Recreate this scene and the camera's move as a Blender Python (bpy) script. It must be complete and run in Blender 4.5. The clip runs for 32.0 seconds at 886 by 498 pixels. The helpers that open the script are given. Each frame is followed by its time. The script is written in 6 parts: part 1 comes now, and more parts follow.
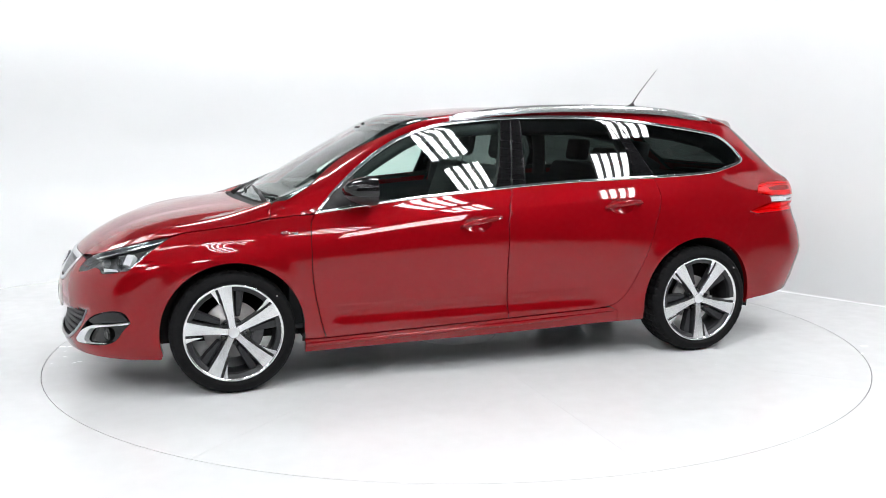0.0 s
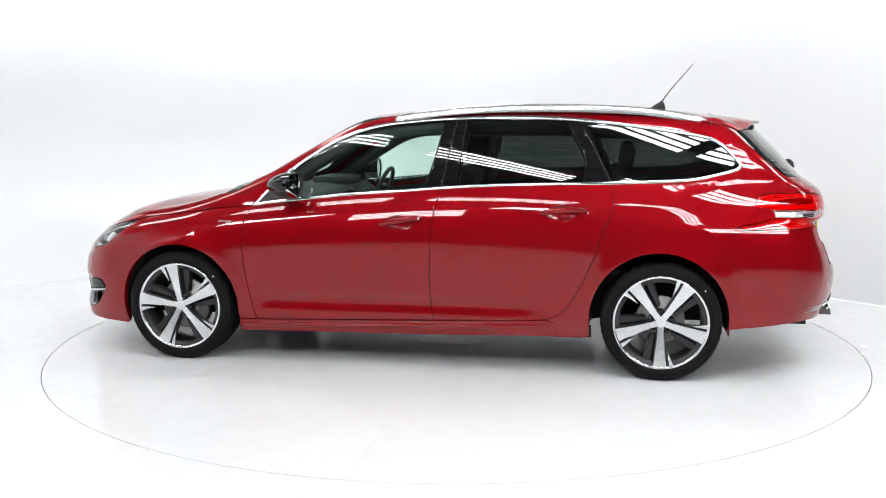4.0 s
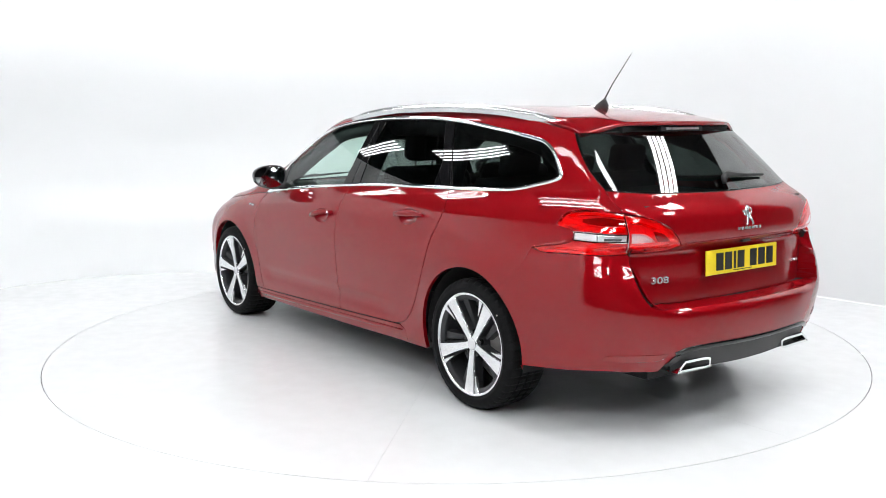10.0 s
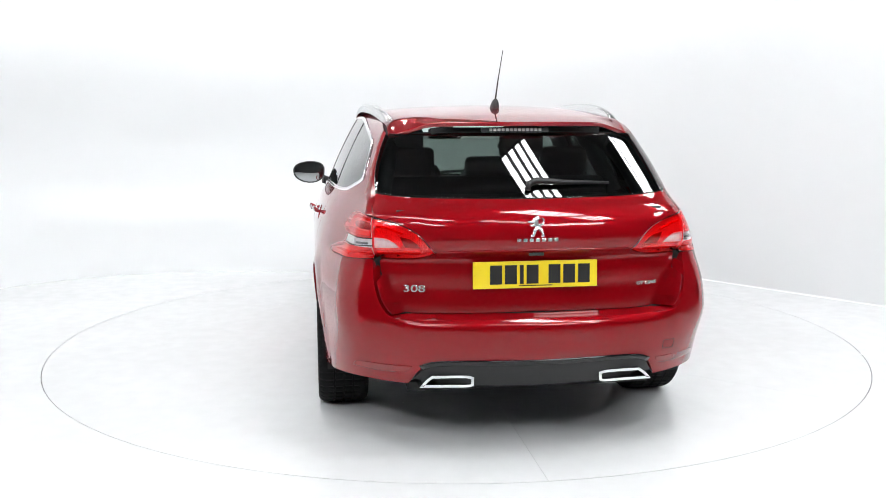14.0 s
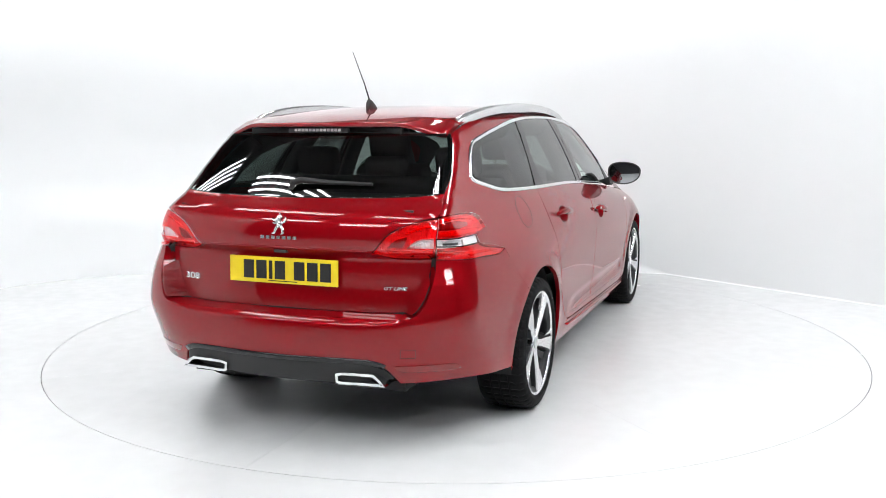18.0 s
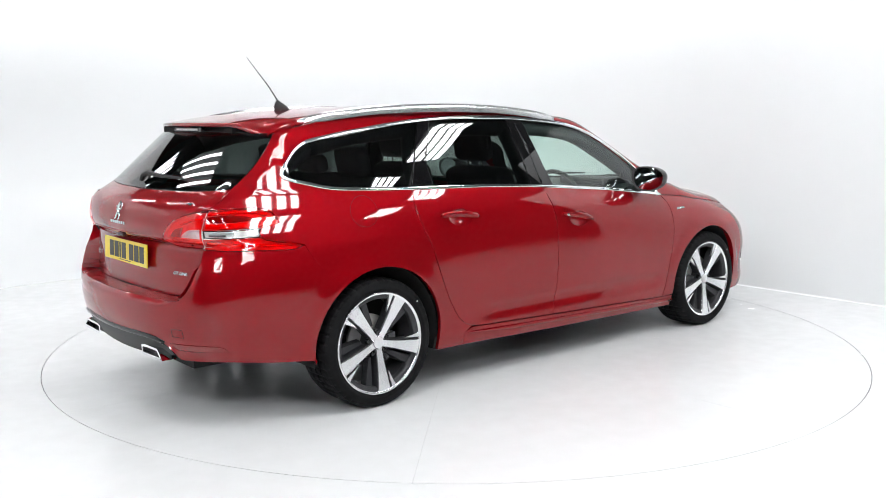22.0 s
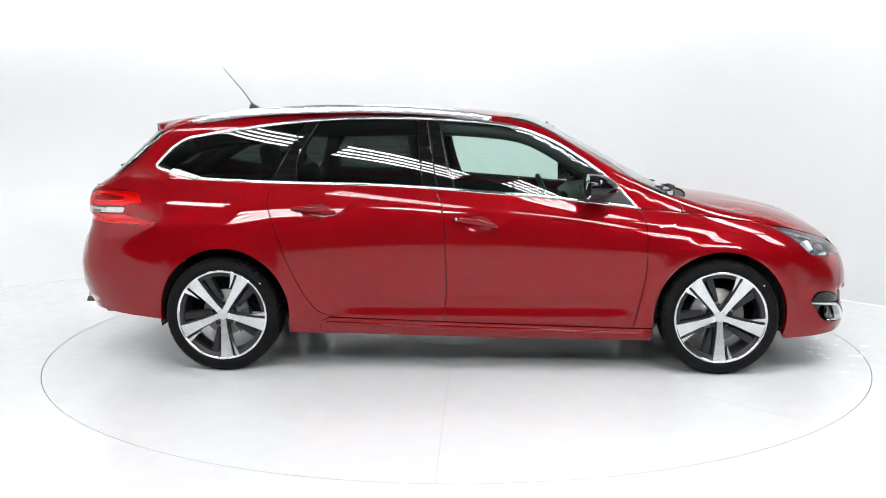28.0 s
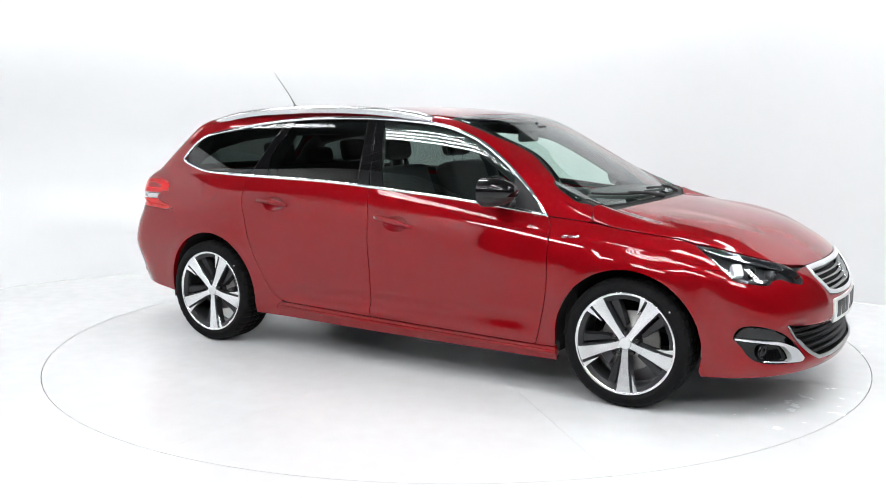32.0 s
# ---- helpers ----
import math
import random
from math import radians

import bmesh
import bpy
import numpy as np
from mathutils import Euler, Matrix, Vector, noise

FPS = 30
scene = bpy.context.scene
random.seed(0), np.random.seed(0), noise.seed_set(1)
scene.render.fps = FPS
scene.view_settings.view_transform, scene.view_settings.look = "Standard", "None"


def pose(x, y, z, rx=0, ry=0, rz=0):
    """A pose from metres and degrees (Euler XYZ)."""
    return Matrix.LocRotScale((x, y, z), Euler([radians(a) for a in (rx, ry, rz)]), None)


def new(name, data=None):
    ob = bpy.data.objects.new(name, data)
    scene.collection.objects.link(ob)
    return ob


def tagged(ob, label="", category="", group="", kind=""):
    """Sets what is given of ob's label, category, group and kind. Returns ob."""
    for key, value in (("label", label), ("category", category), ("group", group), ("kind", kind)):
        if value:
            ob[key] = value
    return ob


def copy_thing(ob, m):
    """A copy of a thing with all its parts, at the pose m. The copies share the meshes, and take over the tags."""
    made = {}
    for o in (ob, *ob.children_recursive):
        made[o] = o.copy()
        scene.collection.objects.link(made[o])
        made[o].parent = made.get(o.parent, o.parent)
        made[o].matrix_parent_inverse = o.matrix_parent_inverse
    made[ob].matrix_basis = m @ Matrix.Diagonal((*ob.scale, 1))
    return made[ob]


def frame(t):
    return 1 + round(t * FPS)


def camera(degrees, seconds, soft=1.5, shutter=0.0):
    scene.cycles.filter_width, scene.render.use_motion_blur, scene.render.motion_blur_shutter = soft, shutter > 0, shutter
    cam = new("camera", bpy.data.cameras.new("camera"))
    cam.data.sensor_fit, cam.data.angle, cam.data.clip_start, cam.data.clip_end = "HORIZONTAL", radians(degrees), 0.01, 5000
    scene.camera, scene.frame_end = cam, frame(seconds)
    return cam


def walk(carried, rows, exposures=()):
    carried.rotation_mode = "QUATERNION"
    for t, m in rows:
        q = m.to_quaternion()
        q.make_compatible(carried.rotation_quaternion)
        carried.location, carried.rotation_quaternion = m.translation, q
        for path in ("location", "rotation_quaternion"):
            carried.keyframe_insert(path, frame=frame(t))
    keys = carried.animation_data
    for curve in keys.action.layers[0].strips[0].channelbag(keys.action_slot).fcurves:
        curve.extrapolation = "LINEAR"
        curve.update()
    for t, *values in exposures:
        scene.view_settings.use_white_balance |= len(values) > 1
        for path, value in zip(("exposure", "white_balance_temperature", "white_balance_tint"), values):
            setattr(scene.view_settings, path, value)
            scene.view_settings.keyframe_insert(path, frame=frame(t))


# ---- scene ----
cam = camera(51.49, 32.0, 0.9)
EYE = pose(0, -5.828, 1.390, 90 - 8.095, 0, 0.695) @ pose(0, 0, 0, 0, 0, -0.19)
walk(cam, [(0, EYE), (32, EYE)])

# ---- light: a white studio under rows of tube lamps, in a darker hall ----
world = bpy.data.worlds.new("hall_air")
world.use_nodes = True
world.node_tree.nodes["Background"].inputs[0].default_value = (0.95, 0.97, 1.0, 1)
world.node_tree.nodes["Background"].inputs[1].default_value = 0.0
scene.world = world
scene.view_settings.exposure = 0.0


# ---- materials ----
def material(name, color, rough=0.5, metal=0.0, grain=0.0, scale=40.0, bump=0.0, coat=0.0, spec=0.5, coat_rough=0.03, detail=4.0, rough_var=0.0):
    """A principled material with colour variation at two scales and a fine relief."""
    m = bpy.data.materials.new(name)
    m.use_nodes = True
    nt = m.node_tree
    b = nt.nodes["Principled BSDF"]
    b.inputs["Roughness"].default_value, b.inputs["Metallic"].default_value = rough, metal
    b.inputs["Coat Weight"].default_value, b.inputs["Coat Roughness"].default_value = coat, coat_rough
    b.inputs["Specular IOR Level"].default_value = spec
    b.inputs["Base Color"].default_value = (*color, 1)
    if grain or bump or rough_var:
        co = nt.nodes.new("ShaderNodeTexCoord")
        fine, wide = nt.nodes.new("ShaderNodeTexNoise"), nt.nodes.new("ShaderNodeTexNoise")
        fine.inputs["Scale"].default_value, wide.inputs["Scale"].default_value = scale, scale / 14
        fine.inputs["Detail"].default_value = detail
        for n in (fine, wide):
            nt.links.new(co.outputs["Object"], n.inputs["Vector"])
        mix = nt.nodes.new("ShaderNodeMath")
        mix.operation = "MULTIPLY_ADD"
        mix.inputs[1].default_value = 0.5
        half = nt.nodes.new("ShaderNodeMath")
        half.operation, half.inputs[1].default_value = "MULTIPLY", 0.5
        nt.links.new(wide.outputs[0], half.inputs[0])
        nt.links.new(fine.outputs[0], mix.inputs[0])
        nt.links.new(half.outputs[0], mix.inputs[2])
        if grain:
            ramp = nt.nodes.new("ShaderNodeValToRGB")
            ramp.color_ramp.elements[0].position, ramp.color_ramp.elements[1].position = 0.3, 0.7
            ramp.color_ramp.elements[0].color = (*[c * (1 - grain) for c in color], 1)
            ramp.color_ramp.elements[1].color = (*[min(1, c * (1 + grain)) for c in color], 1)
            nt.links.new(mix.outputs[0], ramp.inputs[0])
            nt.links.new(ramp.outputs[0], b.inputs["Base Color"])
        if rough_var:
            rr = nt.nodes.new("ShaderNodeMapRange")
            rr.inputs[1].default_value, rr.inputs[2].default_value = 0.3, 0.7
            rr.inputs[3].default_value, rr.inputs[4].default_value = max(0.01, rough - rough_var), rough + rough_var
            nt.links.new(mix.outputs[0], rr.inputs[0])
            nt.links.new(rr.outputs[0], b.inputs["Roughness"])
        if bump:
            bn = nt.nodes.new("ShaderNodeBump")
            bn.inputs["Strength"].default_value, bn.inputs["Distance"].default_value = 1.0, bump
            nt.links.new(fine.outputs[0], bn.inputs["Height"])
            nt.links.new(bn.outputs[0], b.inputs["Normal"])
    return m


def glass(name, tint, gloss=1.0):
    """A thin pane: clear by its tint, with a real mirror gloss by Fresnel."""
    m = bpy.data.materials.new(name)
    m.use_nodes = True
    nt = m.node_tree
    nt.nodes.remove(nt.nodes["Principled BSDF"])
    out = nt.nodes["Material Output"]
    clear, shine, mix, lw, power, fr = (nt.nodes.new("ShaderNode" + k) for k in ("BsdfTransparent", "BsdfGlossy", "MixShader", "LayerWeight", "Math", "Math"))
    lw.inputs[0].default_value = 0.5
    power.operation, power.inputs[1].default_value = "POWER", 5.0
    fr.operation, fr.inputs[1].default_value, fr.inputs[2].default_value = "MULTIPLY_ADD", 0.94, 0.06
    nt.links.new(lw.outputs["Facing"], power.inputs[0])
    nt.links.new(power.outputs[0], fr.inputs[0])
    clear.inputs[0].default_value = (*tint, 1)
    shine.inputs["Roughness"].default_value = 0.012
    shine.inputs["Color"].default_value = (gloss, gloss, gloss, 1)
    nt.links.new(fr.outputs[0], mix.inputs[0])
    nt.links.new(clear.outputs[0], mix.inputs[1])
    nt.links.new(shine.outputs[0], mix.inputs[2])
    nt.links.new(mix.outputs[0], out.inputs[0])
    return m


def glow(name, color, strength):
    m = bpy.data.materials.new(name)
    m.use_nodes = True
    b = m.node_tree.nodes["Principled BSDF"]
    b.inputs["Base Color"].default_value = (*color, 1)
    b.inputs["Emission Color"].default_value, b.inputs["Emission Strength"].default_value = (*color, 1), strength
    return m


def prism_material():
    """Silvered lamp bowl cut into fine vertical prisms."""
    m = material("prism_reflector", (0.86, 0.86, 0.87), 0.30, 0.05, grain=0.12, scale=90)
    nt = m.node_tree
    co, wave, bn = (nt.nodes.new("ShaderNode" + k) for k in ("TexCoord", "TexWave", "Bump"))
    wave.bands_direction = "Y"
    wave.inputs["Scale"].default_value, wave.inputs["Distortion"].default_value = 34.0, 0.6
    bn.inputs["Strength"].default_value, bn.inputs["Distance"].default_value = 1.0, 0.0010
    nt.links.new(co.outputs["Object"], wave.inputs["Vector"])
    nt.links.new(wave.outputs[0], bn.inputs["Height"])
    nt.links.new(bn.outputs[0], nt.nodes["Principled BSDF"].inputs["Normal"])
    return m


def paint_material():
    """Red metallic lacquer: coloured flakes under a clear coat."""
    m = bpy.data.materials.new("red_lacquer")
    m.use_nodes = True
    nt = m.node_tree
    b = nt.nodes["Principled BSDF"]
    co, fl, ramp, wide = (nt.nodes.new("ShaderNode" + k) for k in ("TexCoord", "TexVoronoi", "ValToRGB", "TexNoise"))
    fl.inputs["Scale"].default_value, wide.inputs["Scale"].default_value = 900, 3
    nt.links.new(co.outputs["Object"], fl.inputs["Vector"])
    nt.links.new(co.outputs["Object"], wide.inputs["Vector"])
    ramp.color_ramp.elements[0].color, ramp.color_ramp.elements[1].color = (0.176, 0.0012, 0.0036, 1), (0.284, 0.0024, 0.0062, 1)
    nt.links.new(fl.outputs["Color"], ramp.inputs[0])
    nt.links.new(ramp.outputs[0], b.inputs["Base Color"])
    b.inputs["Metallic"].default_value, b.inputs["Roughness"].default_value = 0.30, 0.40
    b.inputs["Coat Weight"].default_value, b.inputs["Coat Roughness"].default_value = 1.0, 0.022
    b.inputs["Coat IOR"].default_value = 1.48
    b.inputs["Specular IOR Level"].default_value = 0.0
    bump = nt.nodes.new("ShaderNodeBump")
    bump.inputs["Strength"].default_value, bump.inputs["Distance"].default_value = 0.05, 0.003
    nt.links.new(wide.outputs[0], bump.inputs["Height"])
    nt.links.new(bump.outputs[0], b.inputs["Coat Normal"])
    return m


PAINT = paint_material()
GLOSS_BLACK = material("gloss_black", (0.005, 0.005, 0.0055), 0.018, grain=0.2, scale=30)
PLASTIC = material("black_plastic", (0.018, 0.018, 0.019), 0.55, grain=0.25, scale=120, bump=0.0006)
RUBBER = material("tyre_rubber", (0.006, 0.006, 0.0065), 0.75, grain=0.3, scale=60, bump=0.0006, spec=0.14)
SEAL = material("rubber_seal", (0.006, 0.006, 0.006), 0.8, grain=0.2, scale=60)
CHROME = material("chrome", (0.86, 0.87, 0.88), 0.07, 1.0, grain=0.03, scale=30)
SATIN = material("satin_aluminium", (0.74, 0.75, 0.76), 0.34, 0.55, grain=0.04, scale=80)
RAIL = material("brushed_rail", (0.66, 0.665, 0.67), 0.24, 0.85, grain=0.04, scale=80)
BADGE = material("bright_badge", (0.72, 0.73, 0.74), 0.16, 0.80, grain=0.03, scale=60, coat=0.6)
WIPER = material("wiper_black", (0.006, 0.006, 0.0065), 0.5, grain=0.2, scale=80)
LIP = material("grey_satin_lip", (0.30, 0.305, 0.31), 0.38, 0.4, grain=0.05, scale=80)
MACHINED = material("machined_alloy", (0.80, 0.81, 0.82), 0.24, 0.95, grain=0.03, scale=200, coat=0.6)
ANTHRACITE = material("anthracite_alloy", (0.026, 0.0265, 0.029), 0.42, 0.15, grain=0.15, scale=80, coat=0.12, spec=0.3)
STEEL = material("brake_steel", (0.42, 0.41, 0.40), 0.35, 0.45, grain=0.15, scale=60)
CAST = material("cast_iron", (0.10, 0.10, 0.105), 0.6, 0.6, grain=0.3, scale=60, bump=0.001)
CLEAR = glass("window_glass", (0.78, 0.915, 0.86))
DARK_GLASS = glass("privacy_glass", (0.17, 0.20, 0.19))
LENS = glass("lamp_lens", (0.93, 0.94, 0.95))
WHITE_FLOOR = material("white_floor_paint", (0.70, 0.71, 0.715), 0.22, grain=0.03, scale=9, rough_var=0.06, spec=0.45)
WHITE_CYC = material("white_cove_paint", (0.700, 0.709, 0.715), 0.34, grain=0.006, scale=2.5, spec=0.45)
DARK_CEILING = material("grey_ceiling", (0.16, 0.16, 0.165), 0.9, grain=0.1, scale=4)
DARK_WALL = material("dark_hall_cladding", (0.05, 0.05, 0.052), 0.7, grain=0.25, scale=6)
SEAM = material("floor_gap", (0.22, 0.22, 0.22), 0.9, grain=0.3, scale=30)
CABIN = material("dark_cabin_trim", (0.022, 0.023, 0.025), 0.65, grain=0.25, scale=90, bump=0.0006)
CLOTH = material("dark_seat_cloth", (0.020, 0.020, 0.022), 0.9, grain=0.35, scale=260, bump=0.001)
UNDER = material("underbody", (0.012, 0.012, 0.012), 0.9, grain=0.3, scale=30)
TUBE = glow("lamp_tube", (0.97, 0.985, 1.0), 32.0)
RED_LENS = material("red_lens", (0.22, 0.002, 0.003), 0.10, coat=1.0, grain=0.25, scale=220, bump=0.00015, spec=0.2)
RED_GLOW = material("bright_red_lens", (0.80, 0.03, 0.03), 0.20, coat=0.6, grain=0.2, scale=220, bump=0.00015, spec=0.2)
RED_PANE = glass("red_lamp_pane", (0.92, 0.030, 0.040))
PRISM = prism_material()
YELLOW = material("yellow_reflective", (0.75, 0.56, 0.01), 0.35, grain=0.04, scale=200, coat=0.4)
PLATE_WHITE = material("white_reflective", (0.75, 0.75, 0.73), 0.5, grain=0.04, scale=200)
INK = material("plate_ink", (0.01, 0.01, 0.01), 0.4, grain=0.2, scale=100)
MIRROR = material("mirror_silver", (0.42, 0.44, 0.45), 0.015, 1.0, grain=0.01, scale=10)
SMOKED = material("lamp_housing", (0.09, 0.092, 0.098), 0.28, 0.5, grain=0.2, scale=60, coat=0.5)


# ---- mesh helpers ----
def thing(name, label, category, group=""):
    return tagged(new(name), label, category, group)


def part(name, mesh, mat, parent, label=""):
    """Links a bmesh or a mesh as one object under a thing or a part."""
    if isinstance(mesh, bmesh.types.BMesh):
        me = bpy.data.meshes.new(name)
        mesh.to_mesh(me)
        mesh.free()
        mesh = me
    if mat and not mesh.materials:
        mesh.materials.append(mat)
    ob = new(name, mesh)
    ob.parent = parent
    if label:
        ob["label"] = label
    return ob


def raw(name, verts, faces, normal=None, smooth=True):
    me = bpy.data.meshes.new(name)
    me.from_pydata([tuple(v) for v in verts], [], faces)
    me.update()
    me.polygons.foreach_set("use_smooth", [smooth] * len(me.polygons))
    if normal is not None:
        me.normals_split_custom_set_from_vertices([tuple(n) for n in normal])
    return me


def smooth(bm, on=True):
    for f in bm.faces:
        f.smooth = on
    return bm


def box(x0, x1, y0, y1, z0, z1, bevel=0.0, segments=2, bm=None):
    bm = bm or bmesh.new()
    made = bmesh.ops.create_cube(bm, size=1, matrix=Matrix.Translation(((x0 + x1) / 2, (y0 + y1) / 2, (z0 + z1) / 2)) @ Matrix.Diagonal((x1 - x0, y1 - y0, z1 - z0, 1)))
    if bevel:
        edges = list({e for v in made["verts"] for e in v.link_edges})
        bmesh.ops.bevel(bm, geom=edges, offset=bevel, segments=segments, profile=0.6, affect="EDGES")
    return bm


def tube(points, radius, sides=10, bm=None, closed=False):
    """A round bar along the points; radius may be a list."""
    bm = bm or bmesh.new()
    pts = [Vector(p) for p in points]
    n, rings = len(pts), []
    for i, p in enumerate(pts):
        a, b = pts[(i - 1) % n if closed else max(i - 1, 0)], pts[(i + 1) % n if closed else min(i + 1, n - 1)]
        q = (b - a).normalized().to_track_quat("Z", "Y")
        r = radius[i] if isinstance(radius, (list, tuple)) else radius
        rings.append([bm.verts.new(p + q @ Vector((r * math.cos(k * math.tau / sides), r * math.sin(k * math.tau / sides), 0))) for k in range(sides)])
    for i in range(n if closed else n - 1):
        a, b = rings[i], rings[(i + 1) % n]
        for k in range(sides):
            f = bm.faces.new((a[k], a[(k + 1) % sides], b[(k + 1) % sides], b[k]))
            f.smooth = True
    if not closed:
        bm.faces.new(rings[0][::-1])
        bm.faces.new(rings[-1])
    return bm


def lathe(profile, steps=48, axis="Y", bm=None):
    """Turns (radius, along) pairs round an axis through the origin."""
    bm = bm or bmesh.new()
    rings = []
    for r, h in profile:
        ring = []
        for k in range(steps):
            a = k * math.tau / steps
            c, s = r * math.cos(a), r * math.sin(a)
            ring.append(bm.verts.new((c, h, s) if axis == "Y" else (c, s, h)))
        rings.append(ring)
    for a, b in zip(rings, rings[1:]):
        for k in range(steps):
            f = bm.faces.new((a[k], a[(k + 1) % steps], b[(k + 1) % steps], b[k]))
            f.smooth = True
    bmesh.ops.recalc_face_normals(bm, faces=bm.faces)
    return bm


def prism(outline, y0, y1, bevel=0.0, bm=None):
    """An outline in (x, z) drawn out along y."""
    bm = bm or bmesh.new()
    a = [bm.verts.new((x, y0, z)) for x, z in outline]
    b = [bm.verts.new((x, y1, z)) for x, z in outline]
    fs = [bm.faces.new(a), bm.faces.new(b[::-1])]
    for i in range(len(a)):
        j = (i + 1) % len(a)
        fs.append(bm.faces.new((a[j], a[i], b[i], b[j])))
    bmesh.ops.recalc_face_normals(bm, faces=fs)
    if bevel:
        bmesh.ops.bevel(bm, geom=[e for f in fs[:2] for e in f.edges], offset=bevel, segments=2, affect="EDGES")
    return bm



# ---- the car's outer surface: x forward, y left, z up, origin on the ground between the axles ----
def spline(xs, ys):
    """A natural cubic through the knots, straight beyond the ends."""
    xs, ys = np.array(xs, float), np.array(ys, float)
    n, h = len(xs), np.diff(xs)
    a, b = np.eye(n), np.zeros(n)
    for i in range(1, n - 1):
        a[i, i - 1:i + 2] = h[i - 1], 2 * (h[i - 1] + h[i]), h[i]
        b[i] = 6 * ((ys[i + 1] - ys[i]) / h[i] - (ys[i] - ys[i - 1]) / h[i - 1])
    m = np.linalg.solve(a, b)
    s0 = (ys[1] - ys[0]) / h[0] - h[0] * m[1] / 6
    s1 = (ys[-1] - ys[-2]) / h[-1] + h[-1] * m[-2] / 6

    def value(x):
        x = np.asarray(x, float)
        i = np.clip(np.searchsorted(xs, x) - 1, 0, n - 2)
        c = np.clip(x, xs[0], xs[-1])
        p, q = (xs[i + 1] - c) / h[i], (c - xs[i]) / h[i]
        v = p * ys[i] + q * ys[i + 1] + ((p ** 3 - p) * m[i] + (q ** 3 - q) * m[i + 1]) * h[i] ** 2 / 6
        return v + np.minimum(x - xs[0], 0) * s0 + np.maximum(x - xs[-1], 0) * s1
    return value


def smax(a, b, k):
    h = np.maximum(k - np.abs(a - b), 0) / k
    return np.maximum(a, b) + h * h * k / 4


def step(x, a, b):
    t = np.clip((x - a) / (b - a), 0, 1)
    return t * t * (3 - 2 * t)


ROOF = spline([-2.0, -1.5, -1.0, -0.5, 0.0, 0.35, 0.8], [1.368, 1.426, 1.457, 1.463, 1.448, 1.412, 1.33])
HOOD = spline([0.9, 1.3, 1.5, 1.7, 1.85, 2.0, 2.12, 2.3], [0.995, 0.96, 0.934, 0.900, 0.864, 0.810, 0.748, 0.62])
FLANK = spline([0.15, 0.22, 0.28, 0.33, 0.45, 0.6, 0.7, 0.8, 0.86, 0.90, 0.93, 0.96, 1.0],
               [0.835, 0.862, 0.876, 0.880, 0.886, 0.897, 0.902, 0.8945, 0.8820, 0.8705, 0.8612, 0.8496, 0.8304])
LOWTAPER = spline([-2.3, -1.9, -1.6, -1.2, -0.6, 0.4, 0.95, 1.3, 1.6, 1.9, 2.2], [0.13, 0.058, 0.016, 0.0, 0.0, 0.0, 0.0, 0.002, 0.013, 0.060, 0.14])
TOPTAPER = spline([-2.2, -1.8, -1.4, -1.0, -0.5, 0.0, 0.5, 0.95, 1.2, 1.6, 2.0], [0.19, 0.120, 0.056, 0.025, 0.008, 0.0, 0.002, 0.008, 0.014, 0.042, 0.16])
BELT = spline([-2.2, -1.7, -1.35, -0.7, -0.17, 0.37, 0.92, 1.3, 1.7, 2.2], [1.06, 1.055, 1.045, 1.030, 1.006, 0.963, 0.902, 0.858, 0.80, 0.72])
EAVES = spline([-2.0, -1.5, -0.9, -0.3, 0.3, 0.9], [0.50, 0.560, 0.605, 0.625, 0.605, 0.55])
NOSE = spline([0.14, 0.20, 0.27, 0.36, 0.45, 0.53, 0.61, 0.68, 0.74, 0.80, 0.9], [2.14, 2.215, 2.235, 2.232, 2.236, 2.230, 2.200, 2.150, 2.085, 2.00, 1.86])
BUMPER = spline([0.20, 0.27, 0.33, 0.40, 0.48, 0.55, 0.60, 0.70, 0.80, 0.90], [2.20, 2.265, 2.30, 2.335, 2.352, 2.352, 2.345, 2.320, 2.290, 2.285])
GATE_EDGE = spline([0.56, 0.60, 0.66, 0.78, 0.84, 1.1], [0.50, 0.56, 0.605, 0.645, 0.66, 0.66])
GATE_LOW = spline([0.55, 0.63, 0.72, 0.79, 0.828, 0.846, 0.862, 0.90, 0.96, 1.01, 1.06, 1.12], [2.245, 2.242, 2.236, 2.232, 2.236, 2.258, 2.270, 2.277, 2.266, 2.235, 2.155, 2.04])


def GATE(z):
    """The tailgate's middle line: a shaped lower half under a gently domed window."""
    g = np.maximum(z, 1.057) - 1.057
    return np.where(z > 1.057, 2.160 - 0.86 * g - 0.25 * g * g, GATE_LOW(np.minimum(z, 1.057)))



